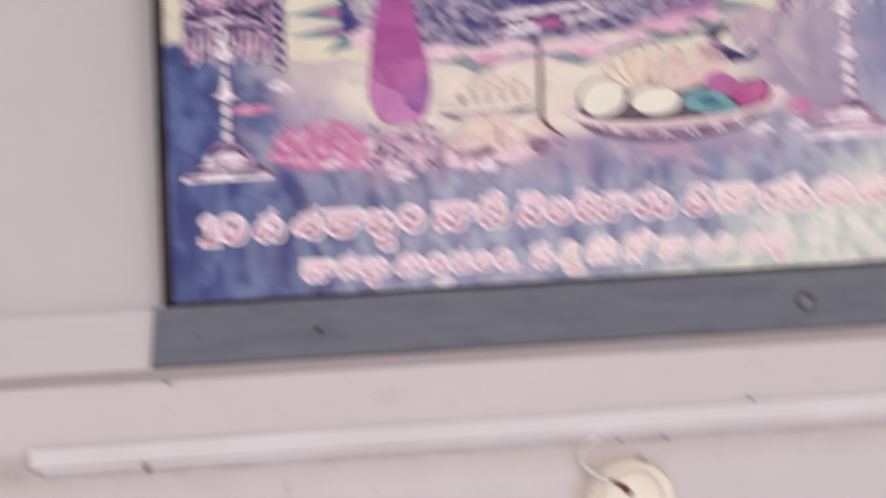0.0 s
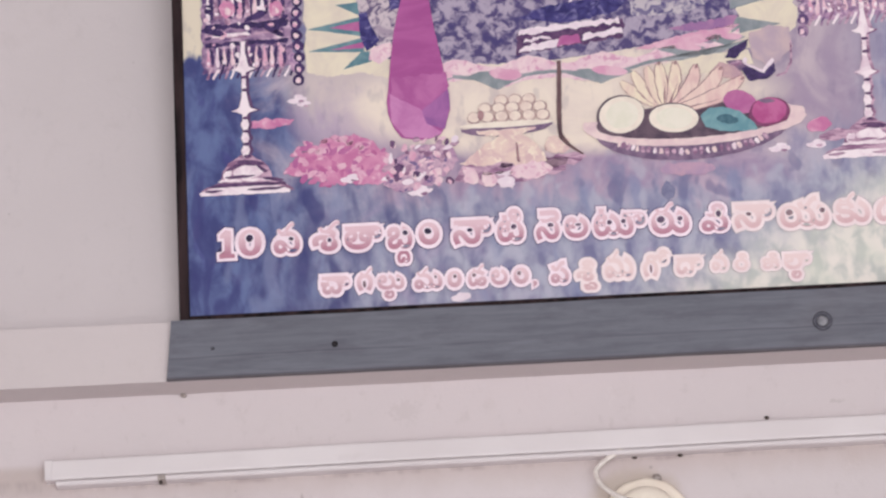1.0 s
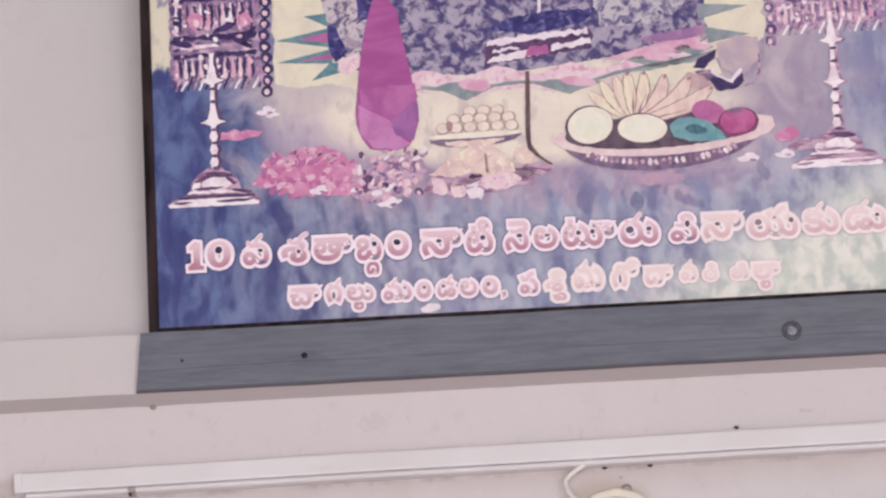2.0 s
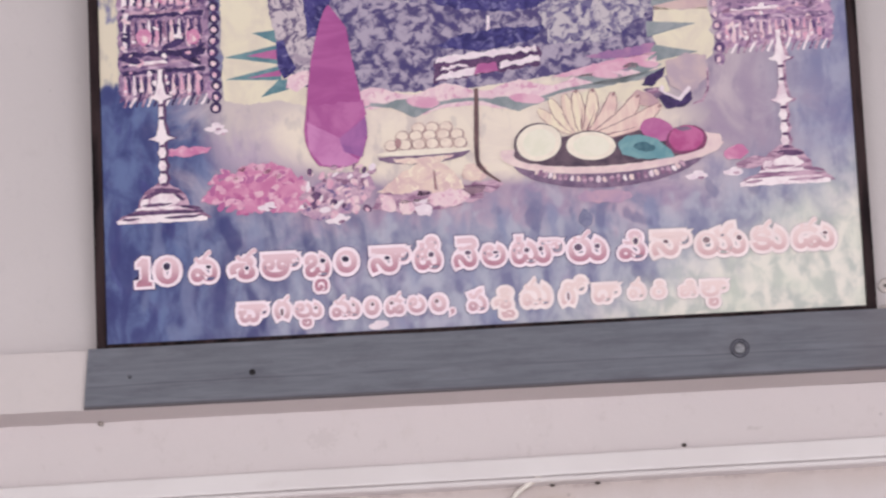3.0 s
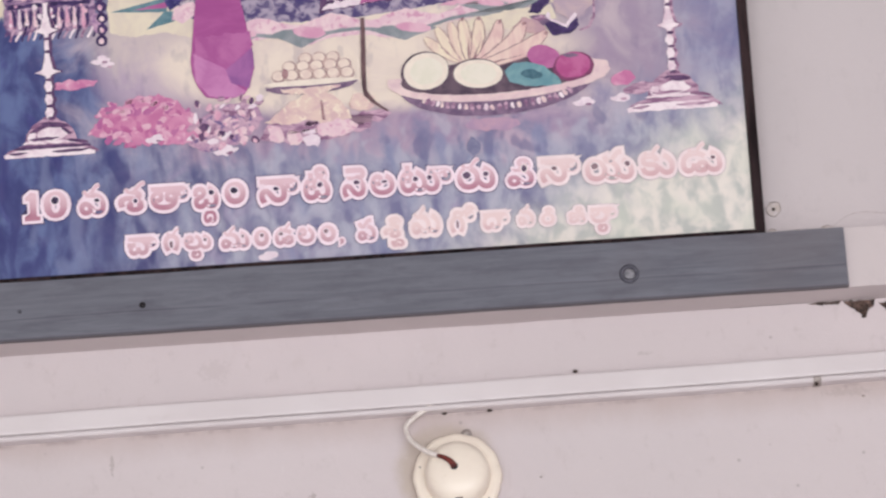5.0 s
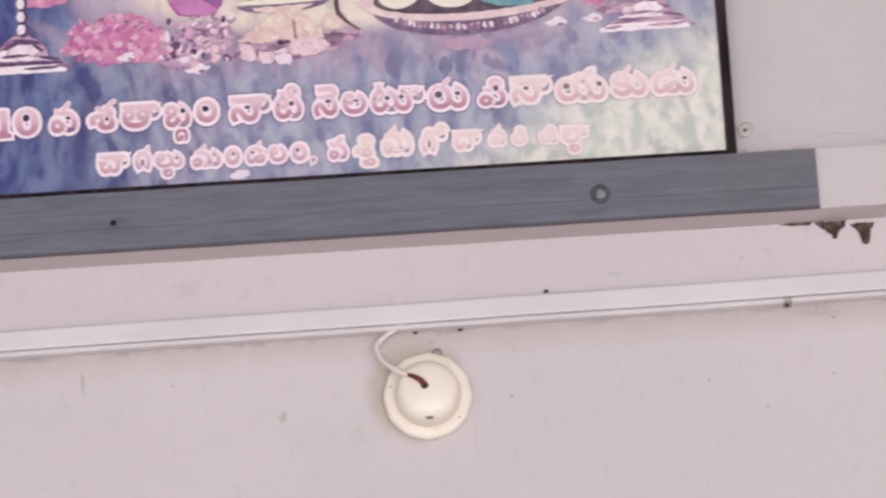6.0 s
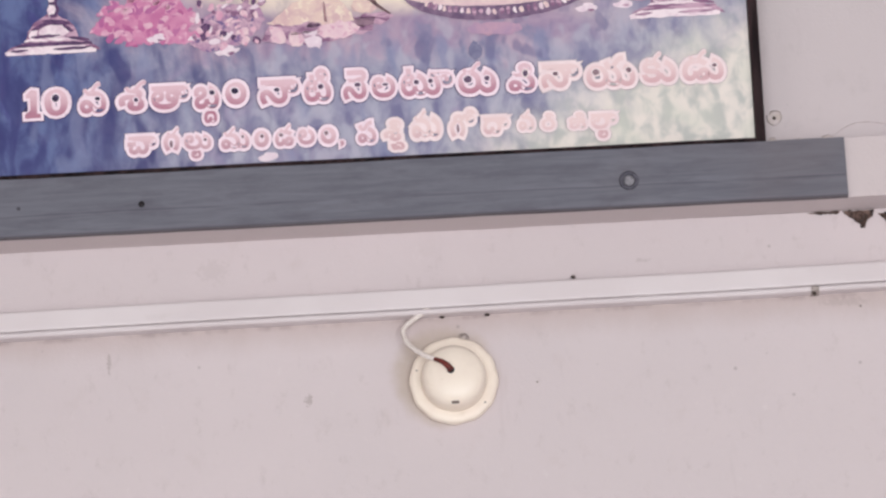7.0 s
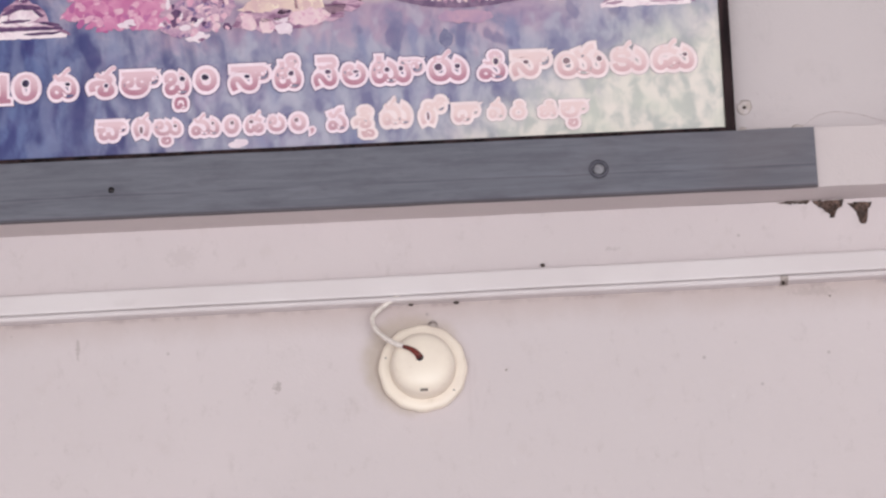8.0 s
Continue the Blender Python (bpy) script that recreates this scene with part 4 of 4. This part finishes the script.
# dish of round sweets
dish = drawn("printed_dish", oval(-48, 166, 42, 9, 26, 2, 180, 360), 11, I_PLATE_DARK, 0.8, 96, label="dish of round sweets")
drawn("dish_body", oval(-49, 163, 27, 6, 22, 2, 180, 360), 11.3, I_SAND, 1.4, 97, dish)
drawn("dish_rim", oval(-48, 167.6, 43, 2.9, 26, 0.6), 12.95, I_KERNEL, 0.4, 98, dish)
I_SWEET, I_SWEET_LINE = mottled("ink_sweet", lin(230, 213, 200), lin(218, 196, 187), 90), mottled("ink_sweet_line", lin(162, 132, 134), lin(196, 166, 160), 90)
for row, (count, y, x0) in enumerate(((6, 174.5, -77), (5, 182.5, -67), (3, 189.5, -52))):
    for i in range(count):
        cx = x0 + i * 12.4
        ball = drawn("sweet", oval(cx, y, 6.5, 5.8, 16), 12.6 - row * 0.4, I_SWEET_LINE, 0.5, 600 + row * 10 + i, dish)
        drawn("sweet_top", oval(cx - 0.4, y + 0.6, 5.3, 4.5, 14), 12.7 - row * 0.4, I_SWEET, 0.4, 640 + row * 10 + i, dish)
drawn("dish_shade", oval(-71, 177, 3, 5, 9), 12.9, I_BANANA_LINE, 1.0, 99, dish)

# incense stick with a hooked foot
stick = drawn("printed_stick", [(-0.6, 224), (3.4, 224), (1.6, 170), (1.8, 156), (8, 146), (20, 137), (19, 135.6), (6, 144), (-1.4, 152), (-3, 164)], 13.8, I_BROWN, 0.4, 110, label="brown incense stick")
drawn("stick_foot", [(-20, 130), (-4, 138), (16, 139), (22, 134), (12, 128), (-6, 124)], 12, I_LAMP_MID, 3.0, 111, stick)

# heaps of powder
heap = drawn("printed_powder", [(-92, 132), (-76, 144), (-56, 157), (-40, 161), (-26, 152), (-16, 140), (-14, 132), (-40, 128)], 12.2, I_SAND, 1.6, 112, label="pale heap of powder and fruit")
drawn("powder_base", [(-96, 118), (-90, 132), (-60, 136), (-20, 134), (6, 134), (2, 122), (-30, 114), (-70, 112)], 12, I_LAMP_MID, 2.6, 113, heap)
for cx, cy, rx, ry, m, a in ((-28, 124, 19, 8, I_PALE_PINK, 4), (-58, 127, 15, 5, I_LAMP_MID, 10), (-50, 129, 7, 2.4, I_LAMP_DARK, 6), (-82, 121, 6.5, 9, I_PALE_PINK, 20), (-66, 117, 7, 7, I_PALE_PINK, -10), (-50, 114, 7, 6, I_WHITE, 0), (-4, 146, 12, 8, I_SAND, 0), (-44, 136, 8, 4, I_SAND, 30), (-52, 122, 8, 3, I_WHITE, 4)):
    drawn("powder_piece", oval(cx, cy, rx, ry, 18, a), 12.8, m, 2.8, 700 + int(cx), heap)
drawn("powder_line", [(-40, 132), (-37.5, 132), (-39, 150), (-41, 150)], 13.2, I_BANANA_LINE, 0.5, 114, heap)

# platter of fruit
platter = drawn("printed_platter", oval(119, 160, 90, 34, 40, 2, 180, 360), 11, I_PLATE_DARK, 0.7, 120, label="platter of coconut halves and fruit")
drawn("platter_inside", oval(120, 163, 100, 23, 40, 1.2, 170, 372), 11.4, I_PLATE, 0.7, 121, platter)
drawn("platter_shade", oval(118, 162, 86, 16, 40, 1.2), 11.6, I_SHELL, 0.8, 122, platter)
drawn("platter_rim", oval(120, 163, 100, 24, 40, 1.2, 176, 338) + oval(119, 163, 93, 17, 36, 1.2, 178, 340)[::-1], 15.2, I_PLATE, 0.5, 123, platter)
for i in range(26):
    a = radians(212 + i * 4.4)
    x, y = 120 + 80 * math.cos(a), 156 + 24 * math.sin(a) + 1.2 * math.cos(a)
    drawn("rim_bead", oval(x, y + 1.5, 1.9, 3.4, 10, (i - 13) * 2), 15.4, (I_PLATE, I_LAMP_MID, I_LAMP_MID, I_LAMP)[i % 4], 1.5, 800 + i, platter)
for i, (ang, ln, w, curl) in enumerate(((142, 40, 4.6, 2), (124, 41, 5.0, 2), (108, 40, 5.2, 1), (95, 42, 5.4, 0), (78, 43, 5.6, -3), (56, 46, 6.4, -6), (38, 58, 7.4, -8), (22, 68, 7.0, -6))):
    a = radians(ang)
    root = (88 + i * 2.2, 177 - i * 0.4)
    d, nrm = (math.cos(a), math.sin(a)), (-math.sin(a), math.cos(a))
    side = [(0.0, 1.6), (0.25, w * 0.75), (0.6, w), (0.85, w * 0.8), (0.95, w * 0.5), (1.0, w * 0.3)]

    def at(t, h):
        h = h + curl * math.sin(t * 3.1)
        return (root[0] + d[0] * ln * t + nrm[0] * h, root[1] + d[1] * ln * t + nrm[1] * h)

    for grow, layer, ink in ((0.6, 12.0, I_BANANA_LINE if i > 2 else I_SWEET_LINE), (-0.25, 12.05, I_BANANA if i < 5 else I_BANANA_PINK)):
        bend = [at(t, s * (h + grow)) for s, row in ((1, side), (-1, side[::-1])) for t, h in row]
        drawn("banana_edge" if grow > 0 else "banana", bend, layer + i * 0.12, ink, 0.6, 830 + i, platter)
    drawn("banana_shade", [at(0, 0.4), at(0.18, -w * 0.3), at(0.62, -w * 0.62), at(0.3, -w * 0.1)], 12.08 + i * 0.12, I_BANANA_LINE, 0.8, 850 + i, platter)
    if i > 2:
        drawn("banana_tip", oval(*at(0.98, 0), 2.2, 1.5, 10, ang), 12.09 + i * 0.12, I_BANANA_LINE, 0.8, 860 + i, platter)
drawn("printed_leaf", [(136, 206), (146, 215), (158, 211), (166, 203), (163, 198), (150, 200)], 11.9, mottled("ink_tan", lin(196, 162, 164), lin(178, 144, 156), 60), 1.4, 868)
for cx, cy, rx, ry, turn in ((55.5, 170.5, 20.8, 17.2, 10), (102, 165, 22.6, 13.4, -4)):
    nut = drawn("coconut_half", oval(cx - 0.8, cy - 0.6, rx + 1.2, ry + 1.6, 32, turn), 14, I_SHELL, 0.4, 870 + int(cx), platter)
    drawn("kernel", oval(cx, cy, rx - 0.4, ry - 0.2, 32, turn), 14.2, I_KERNEL, 0.3, 872, platter)
    drawn("kernel_hollow", oval(cx + 0.5, cy, rx * 0.72, ry * 0.72, 28, turn), 14.4, I_KERNEL_IN, 0.6, 874, platter)
pap = drawn("papaya", [(126, 166), (133, 172.5), (147, 173.5), (162, 168), (174, 157), (177, 150), (162, 149.5), (143, 151), (130, 156)], 14, I_LEAF, 0.8, 880, platter)
drawn("papaya_seeds", oval(150, 161.5, 10, 4.4, 18, -12), 14.3, I_LEAF_DARK, 1.6, 881, platter)
drawn("apple", oval(162, 177, 15, 10.5, 24, -20), 13.4, I_MAGENTA, 0.9, 882, platter)
drawn("apple_shade", oval(188, 166, 18.6, 13.8, 24, 4), 13.6, mottled("ink_apple_shade", lin(112, 54, 92), lin(130, 66, 104), 80), 0.8, 883, platter)
drawn("apple", oval(187.6, 167.5, 15.8, 12, 24, 4), 13.8, I_APPLE, 0.9, 884, platter)
drawn("apple_dimple", oval(186, 176.5, 7, 2, 16, -4), 14, I_PLATE_DARK, 0.8, 885, platter)
drawn("platter_edge", [(200, 149), (216, 155), (221, 162), (215, 170), (205, 173), (207, 163), (198, 153), (180, 147)], 13.5, I_PLATE, 0.7, 886, platter)

# small dark creature-like ornament beside the platter, kept as a plain shape
orn = drawn("printed_ornament", [(150, 219), (156, 227), (163, 230), (173, 235), (169, 226), (160, 217)], 11, I_VIOLET_DARK, 1.6, 900, label="small dark violet ornament")
drawn("ornament_shade", [(164, 208), (172, 211), (184, 203), (195, 212), (196, 204), (188, 197), (172, 196)], 11, I_VIOLET_DARK, 1.6, 904, orn)
drawn("ornament_shade", [(152, 216), (166, 216), (172, 210), (164, 205), (156, 208)], 11.1, I_PLATE_DARK, 2.0, 905, orn)
drawn("ornament_mark", [(165, 213), (169, 219), (171, 216), (170, 212), (184, 206), (193, 217), (195, 214), (185, 202.5)], 11.4, I_WHITE, 0.9, 901, orn)
drawn("ornament_mark", [(153, 213), (162, 216), (168, 213), (160, 210)], 11.4, I_LAMP_MID, 1.4, 902, orn)
drawn("ornament_mark", [(196, 200), (204, 203), (209, 212), (210, 232), (211.4, 232), (210.6, 211), (205, 201), (196, 198.6)], 11.4, I_LAMP_MID, 0.4, 903, orn)

# ---- caption letters ----
GLYPHS = {}
TICKED = "వశతదనరకడచగపమయ"


def glyph(ch, bevel):
    """A letter of the built-in font, thickened all round."""
    key = (ch, bevel)
    if key not in GLYPHS:
        cu = bpy.data.curves.new("letter", "FONT")
        cu.body, cu.resolution_u, cu.fill_mode, cu.bevel_depth, cu.bevel_resolution = ch, 4, "BOTH", bevel, 1
        ob = new("letter", cu)
        bpy.context.view_layer.update()
        ev = ob.evaluated_get(bpy.context.evaluated_depsgraph_get())
        me = ev.to_mesh()
        GLYPHS[key] = ([tuple(v.co) for v in me.vertices], [tuple(p.vertices) for p in me.polygons])
        ev.to_mesh_clear()
        bpy.data.objects.remove(ob)
        bpy.data.curves.remove(cu)
    return GLYPHS[key]


def pieces(text):
    """A letter with its signs: (character, shift x, shift y, scale, whether its head stroke is cut)."""
    base, rest = text[0], text[1:]
    cut = any(s in rest for s in "ాిీెో")
    width = max(v[0] for v in glyph(base, 0.01)[0]) + 0.03
    out, i = [(base, 0.0, 0.0, 1.0, cut and base in TICKED)], 0
    while i < len(rest):
        if rest[i] == "్":
            out.append((rest[i + 1], width * 0.38, -0.36, 0.52, True))
            i += 2
        else:
            out.append((rest[i], width, 0.0, 1.0, False))
            i += 1
    return out


def letter_mesh(text, bevel):
    verts, faces = [], []
    parts = pieces(text)
    head = max((v[1] for ch, dx, dy, k, cut in parts[1:] if not cut for v in glyph(ch, 0.01)[0]), default=0.47)
    for ch, dx, dy, k, cut in parts:
        vs, fs = glyph(ch, bevel / k)
        if cut:
            bm = bmesh.new()
            pts = [bm.verts.new(v) for v in vs]
            for f in fs:
                if len(set(f)) > 2 and not bm.faces.get([pts[i] for i in f]):
                    bm.faces.new([pts[i] for i in f])
            top = 0.47 if bevel < 0.05 or k < 1 else max(0.47, head - 0.02)
            bmesh.ops.bisect_plane(bm, geom=bm.verts[:] + bm.edges[:] + bm.faces[:], plane_co=(0, top + bevel / k, 0), plane_no=(0, 1, 0), clear_outer=True)
            bm.verts.index_update()
            vs, fs = [tuple(v.co) for v in bm.verts], [tuple(v.index for v in f.verts) for f in bm.faces]
            bm.free()
        n = len(verts)
        verts += [(x * k + dx, y * k + dy, z * k) for x, y, z in vs]
        faces += [tuple(i + n for i in f) for f in fs]
    if "ా" in text:  # the flat head stroke that joins a letter to its long-vowel sign
        n, left, right = len(verts), 0.06, parts[-1][1] + 0.1
        verts += [(left - bevel, head - 0.055 - bevel, bevel + 0.03), (right + bevel, head - 0.055 - bevel, bevel + 0.03), (right + bevel, head + bevel, bevel + 0.03), (left - bevel, head + bevel, bevel + 0.03)]
        faces.append((n, n + 1, n + 2, n + 3))
    return verts, faces


I_TEXT_EDGE = mottled("ink_caption_edge", lin(240, 220, 230), lin(232, 210, 220), 60)
I_TEXT_EDGE_WARM = mottled("ink_caption_edge_faded", lin(238, 219, 221), lin(230, 209, 212), 60)


def caption_ink(name, low, high, y0, y1):
    """Letter faces print darker at their feet."""
    n = Nodes(name, 0.42)
    x, y, z = n.sep()
    k = n.math("ADD", y, n.math("MULTIPLY", n.math("SUBTRACT", n.noise(70, 3), 0.5), 0.012))
    return n.done(n.mix(n.step(k, y0, y1), low, high))


I_TEXT = caption_ink("ink_caption", lin(178, 122, 142), lin(220, 186, 196), 0.058, 0.078)
I_TEXT_FADED = caption_ink("ink_caption_faded", lin(206, 166, 172), lin(228, 202, 203), 0.058, 0.078)
I_TEXT_SMALL = caption_ink("ink_small_caption", lin(190, 146, 160), lin(222, 190, 198), 0.018, 0.034)
I_TEXT_SMALL_FADED = caption_ink("ink_small_caption_faded", lin(208, 170, 176), lin(228, 202, 202), 0.016, 0.030)


I_TEXT_RIM = mottled("ink_caption_rim", lin(58, 48, 96), lin(92, 80, 124), 60)
I_TEXT_RIM_FADED = mottled("ink_caption_rim_faded", lin(182, 168, 178), lin(206, 192, 194), 60)


def caption(words, small, rim, edge, face):
    """Letters with a dark rim, a pale edge and a pink face; each is (text, left, right, foot, head) in millimetres."""
    for text, x0, x1, y0, y1 in words:
        faded = x0 > (0 if small else 120)
        inks = (I_TEXT_RIM_FADED if faded else I_TEXT_RIM, I_TEXT_EDGE_WARM if faded else I_TEXT_EDGE,
                (I_TEXT_SMALL_FADED if faded else I_TEXT_SMALL) if small else (I_TEXT_FADED if faded else I_TEXT))
        vs, _ = letter_mesh(text, edge)
        left, foot = min(v[0] for v in vs), min(v[1] for v in vs)
        kx, ky = (x1 - x0) / (max(v[0] for v in vs) - left), (y1 - y0) / (max(v[1] for v in vs) - foot)
        flat = None
        for name, bevel, layer, mat in zip(("caption_letter", "letter_edge", "letter_face"), (rim, edge, face), (16.0, 17.2, 19.0), inks):
            vs, fs = letter_mesh(text, bevel)
            me = bpy.data.meshes.new(name)
            me.from_pydata([(MM * (x0 + (x - left) * kx), MM * (y0 + (y - foot) * ky), layer * 0.00012 + z * MM) for x, y, z in vs], [], fs)
            me.materials.append(mat)
            ob = new(name, me)
            ob.parent = flat or picture
            flat = flat or ob


one = [(-313, 54), (-294, 54), (-294, 62.5), (-297, 63), (-297, 84), (-305, 85.5), (-312, 79.5), (-312, 72.5), (-308, 72.5), (-308, 63), (-313, 62.5)]
drawn("caption_letter", [(x + (-1.0 if x < -303 else 1.0), y + (-1.0 if y < 70 else 1.0)) for x, y in one], 16, I_TEXT_RIM, 0.3, 5)
one_edge = drawn("letter_edge", one, 17.2, I_TEXT_EDGE, 0.3, 5)
drawn("letter_face", [(-310.5, 56.6), (-296.5, 56.6), (-296.5, 60.2), (-299.6, 60.8), (-299.6, 81.4), (-304.5, 82.6), (-309.5, 77.8), (-309.5, 75.2), (-305.6, 75.2), (-305.6, 60.8), (-310.5, 60.2)], 19, I_TEXT, 0.2, 5, one_edge)
caption([("0", -296.7, -268.4, 54.9, 85.0), ("వ", -264.2, -234.9, 55.2, 87.7), ("శ", -230.2, -200.4, 55.5, 87.1), ("తా", -200.4, -160.9, 55.4, 83.2), ("బ్ద", -161.7, -134.4, 41.0, 82.2),
         ("ం", -134.5, -109.2, 56.1, 83.6), ("నా", -103.4, -62.2, 54.3, 83.6), ("టి", -63.5, -34.2, 55.5, 91.7), ("నె", -28.6, -2.4, 55.1, 88.5), ("ల", -3.0, 23.2, 56.3, 82.2),
         ("టూ", 23.0, 74.9, 56.1, 87.4), ("రు", 74.0, 113.8, 55.5, 88.4), ("వి", 118.9, 148.1, 56.2, 86.6), ("నా", 148.1, 188.4, 56.1, 84.6), ("య", 188.6, 237.9, 55.4, 89.7),
         ("కు", 237.5, 274.2, 57.1, 88.8), ("డు", 274.3, 317.0, 57.0, 88.8)],
        False, 0.126, 0.108, 0.026)
caption([("చా", -223.1, -189.8, 15.6, 38.3), ("గ", -190.7, -171.0, 16.3, 43.2), ("ల్లు", -172.2, -142.9, 9.6, 37.8), ("మ", -139.9, -108.9, 16.4, 40.7), ("ం", -109.9, -91.3, 16.3, 37.8),
         ("డ", -91.2, -69.5, 16.6, 40.9), ("ల", -70.5, -50.9, 17.1, 37.8), ("ం", -50.9, -31.3, 16.3, 37.8), (",", -33.1, -25.1, 13.4, 23.9), ("ప", -17.7, 4.1, 15.8, 41.6),
         ("శ్చి", 5.0, 29.6, 8.3, 41.3), ("మ", 30.1, 61.8, 17.1, 47.6), ("గో", 64.8, 94.5, 16.0, 47.3), ("దా", 94.4, 123.7, 17.9, 39.0), ("వ", 126.0, 144.8, 20.1, 42.4),
         ("రి", 146.8, 163.4, 19.8, 39.9), ("జి", 171.4, 191.0, 19.7, 38.8), ("ల్లా", 190.2, 219.8, 9.1, 38.1)],
        True, 0.160, 0.146, 0.034)

# dark open counters of the round letters, each in its pale ring
I_COUNTER = mottled("ink_counter", lin(40, 30, 56), lin(66, 54, 86), 120)
I_COUNTER_MID = mottled("ink_counter_soft", lin(76, 58, 84), lin(104, 84, 108), 120)
I_COUNTER_FADED = mottled("ink_counter_faded", lin(112, 88, 100), lin(142, 118, 126), 120)
for ring, spots in ((1.1, ((-282.9, 74.1, 4.0, 4.2), (-245.5, 71.6, 3.0, 2.1), (-211.1, 68.7, 2.5, 2.4), (-143.1, 71.8, 3.0, 2.9), (-122.8, 72.3, 4.0, 3.7), (-85.4, 71.3, 3.0, 2.1), (-45.9, 72.3, 3.0, 2.7), (-13.0, 72.1, 3.5, 2.4), (11.7, 71.3, 3.3, 1.6), (39.6, 71.8, 2.8, 2.9), (52.2, 72.2, 2.5, 2.7), (85.6, 71.9, 4.5, 4.2), (102.7, 72.1, 3.0, 2.9), (137.2, 74.9, 2.8, 3.7), (163.9, 72.9, 3.0, 2.1), (200.1, 72.5, 3.8, 3.7), (229.4, 73.0, 3.0, 2.7), (306.0, 73.5, 2.5, 2.1))),
                    (0.7, ((-181.2, 26.6, 1.8, 4.2), (-100.3, 29.6, 2.0, 2.1), (-83.1, 29.7, 2.5, 2.1), (-42.7, 29.6, 2.3, 2.4), (-117.4, 30.0, 1.5, 1.6), (-150.8, 29.2, 1.8, 1.6), (74.6, 27.4, 1.5, 4.8)))):
    for cx, cy, rx, ry in spots:
        eye = drawn("letter_counter", oval(cx, cy, rx * 0.85 + ring, ry * 0.85 + ring, 22), 19.8, I_TEXT_EDGE_WARM if cx > 120 else I_TEXT_EDGE, 0.3, int(cx))
        drawn("counter_hole", oval(cx, cy, rx * 0.8, ry * 0.8, 18), 20.4, I_COUNTER_FADED if cx > 160 or ring < 1 else I_COUNTER_MID if cx > -60 else I_COUNTER, 0.4, int(cx), eye)
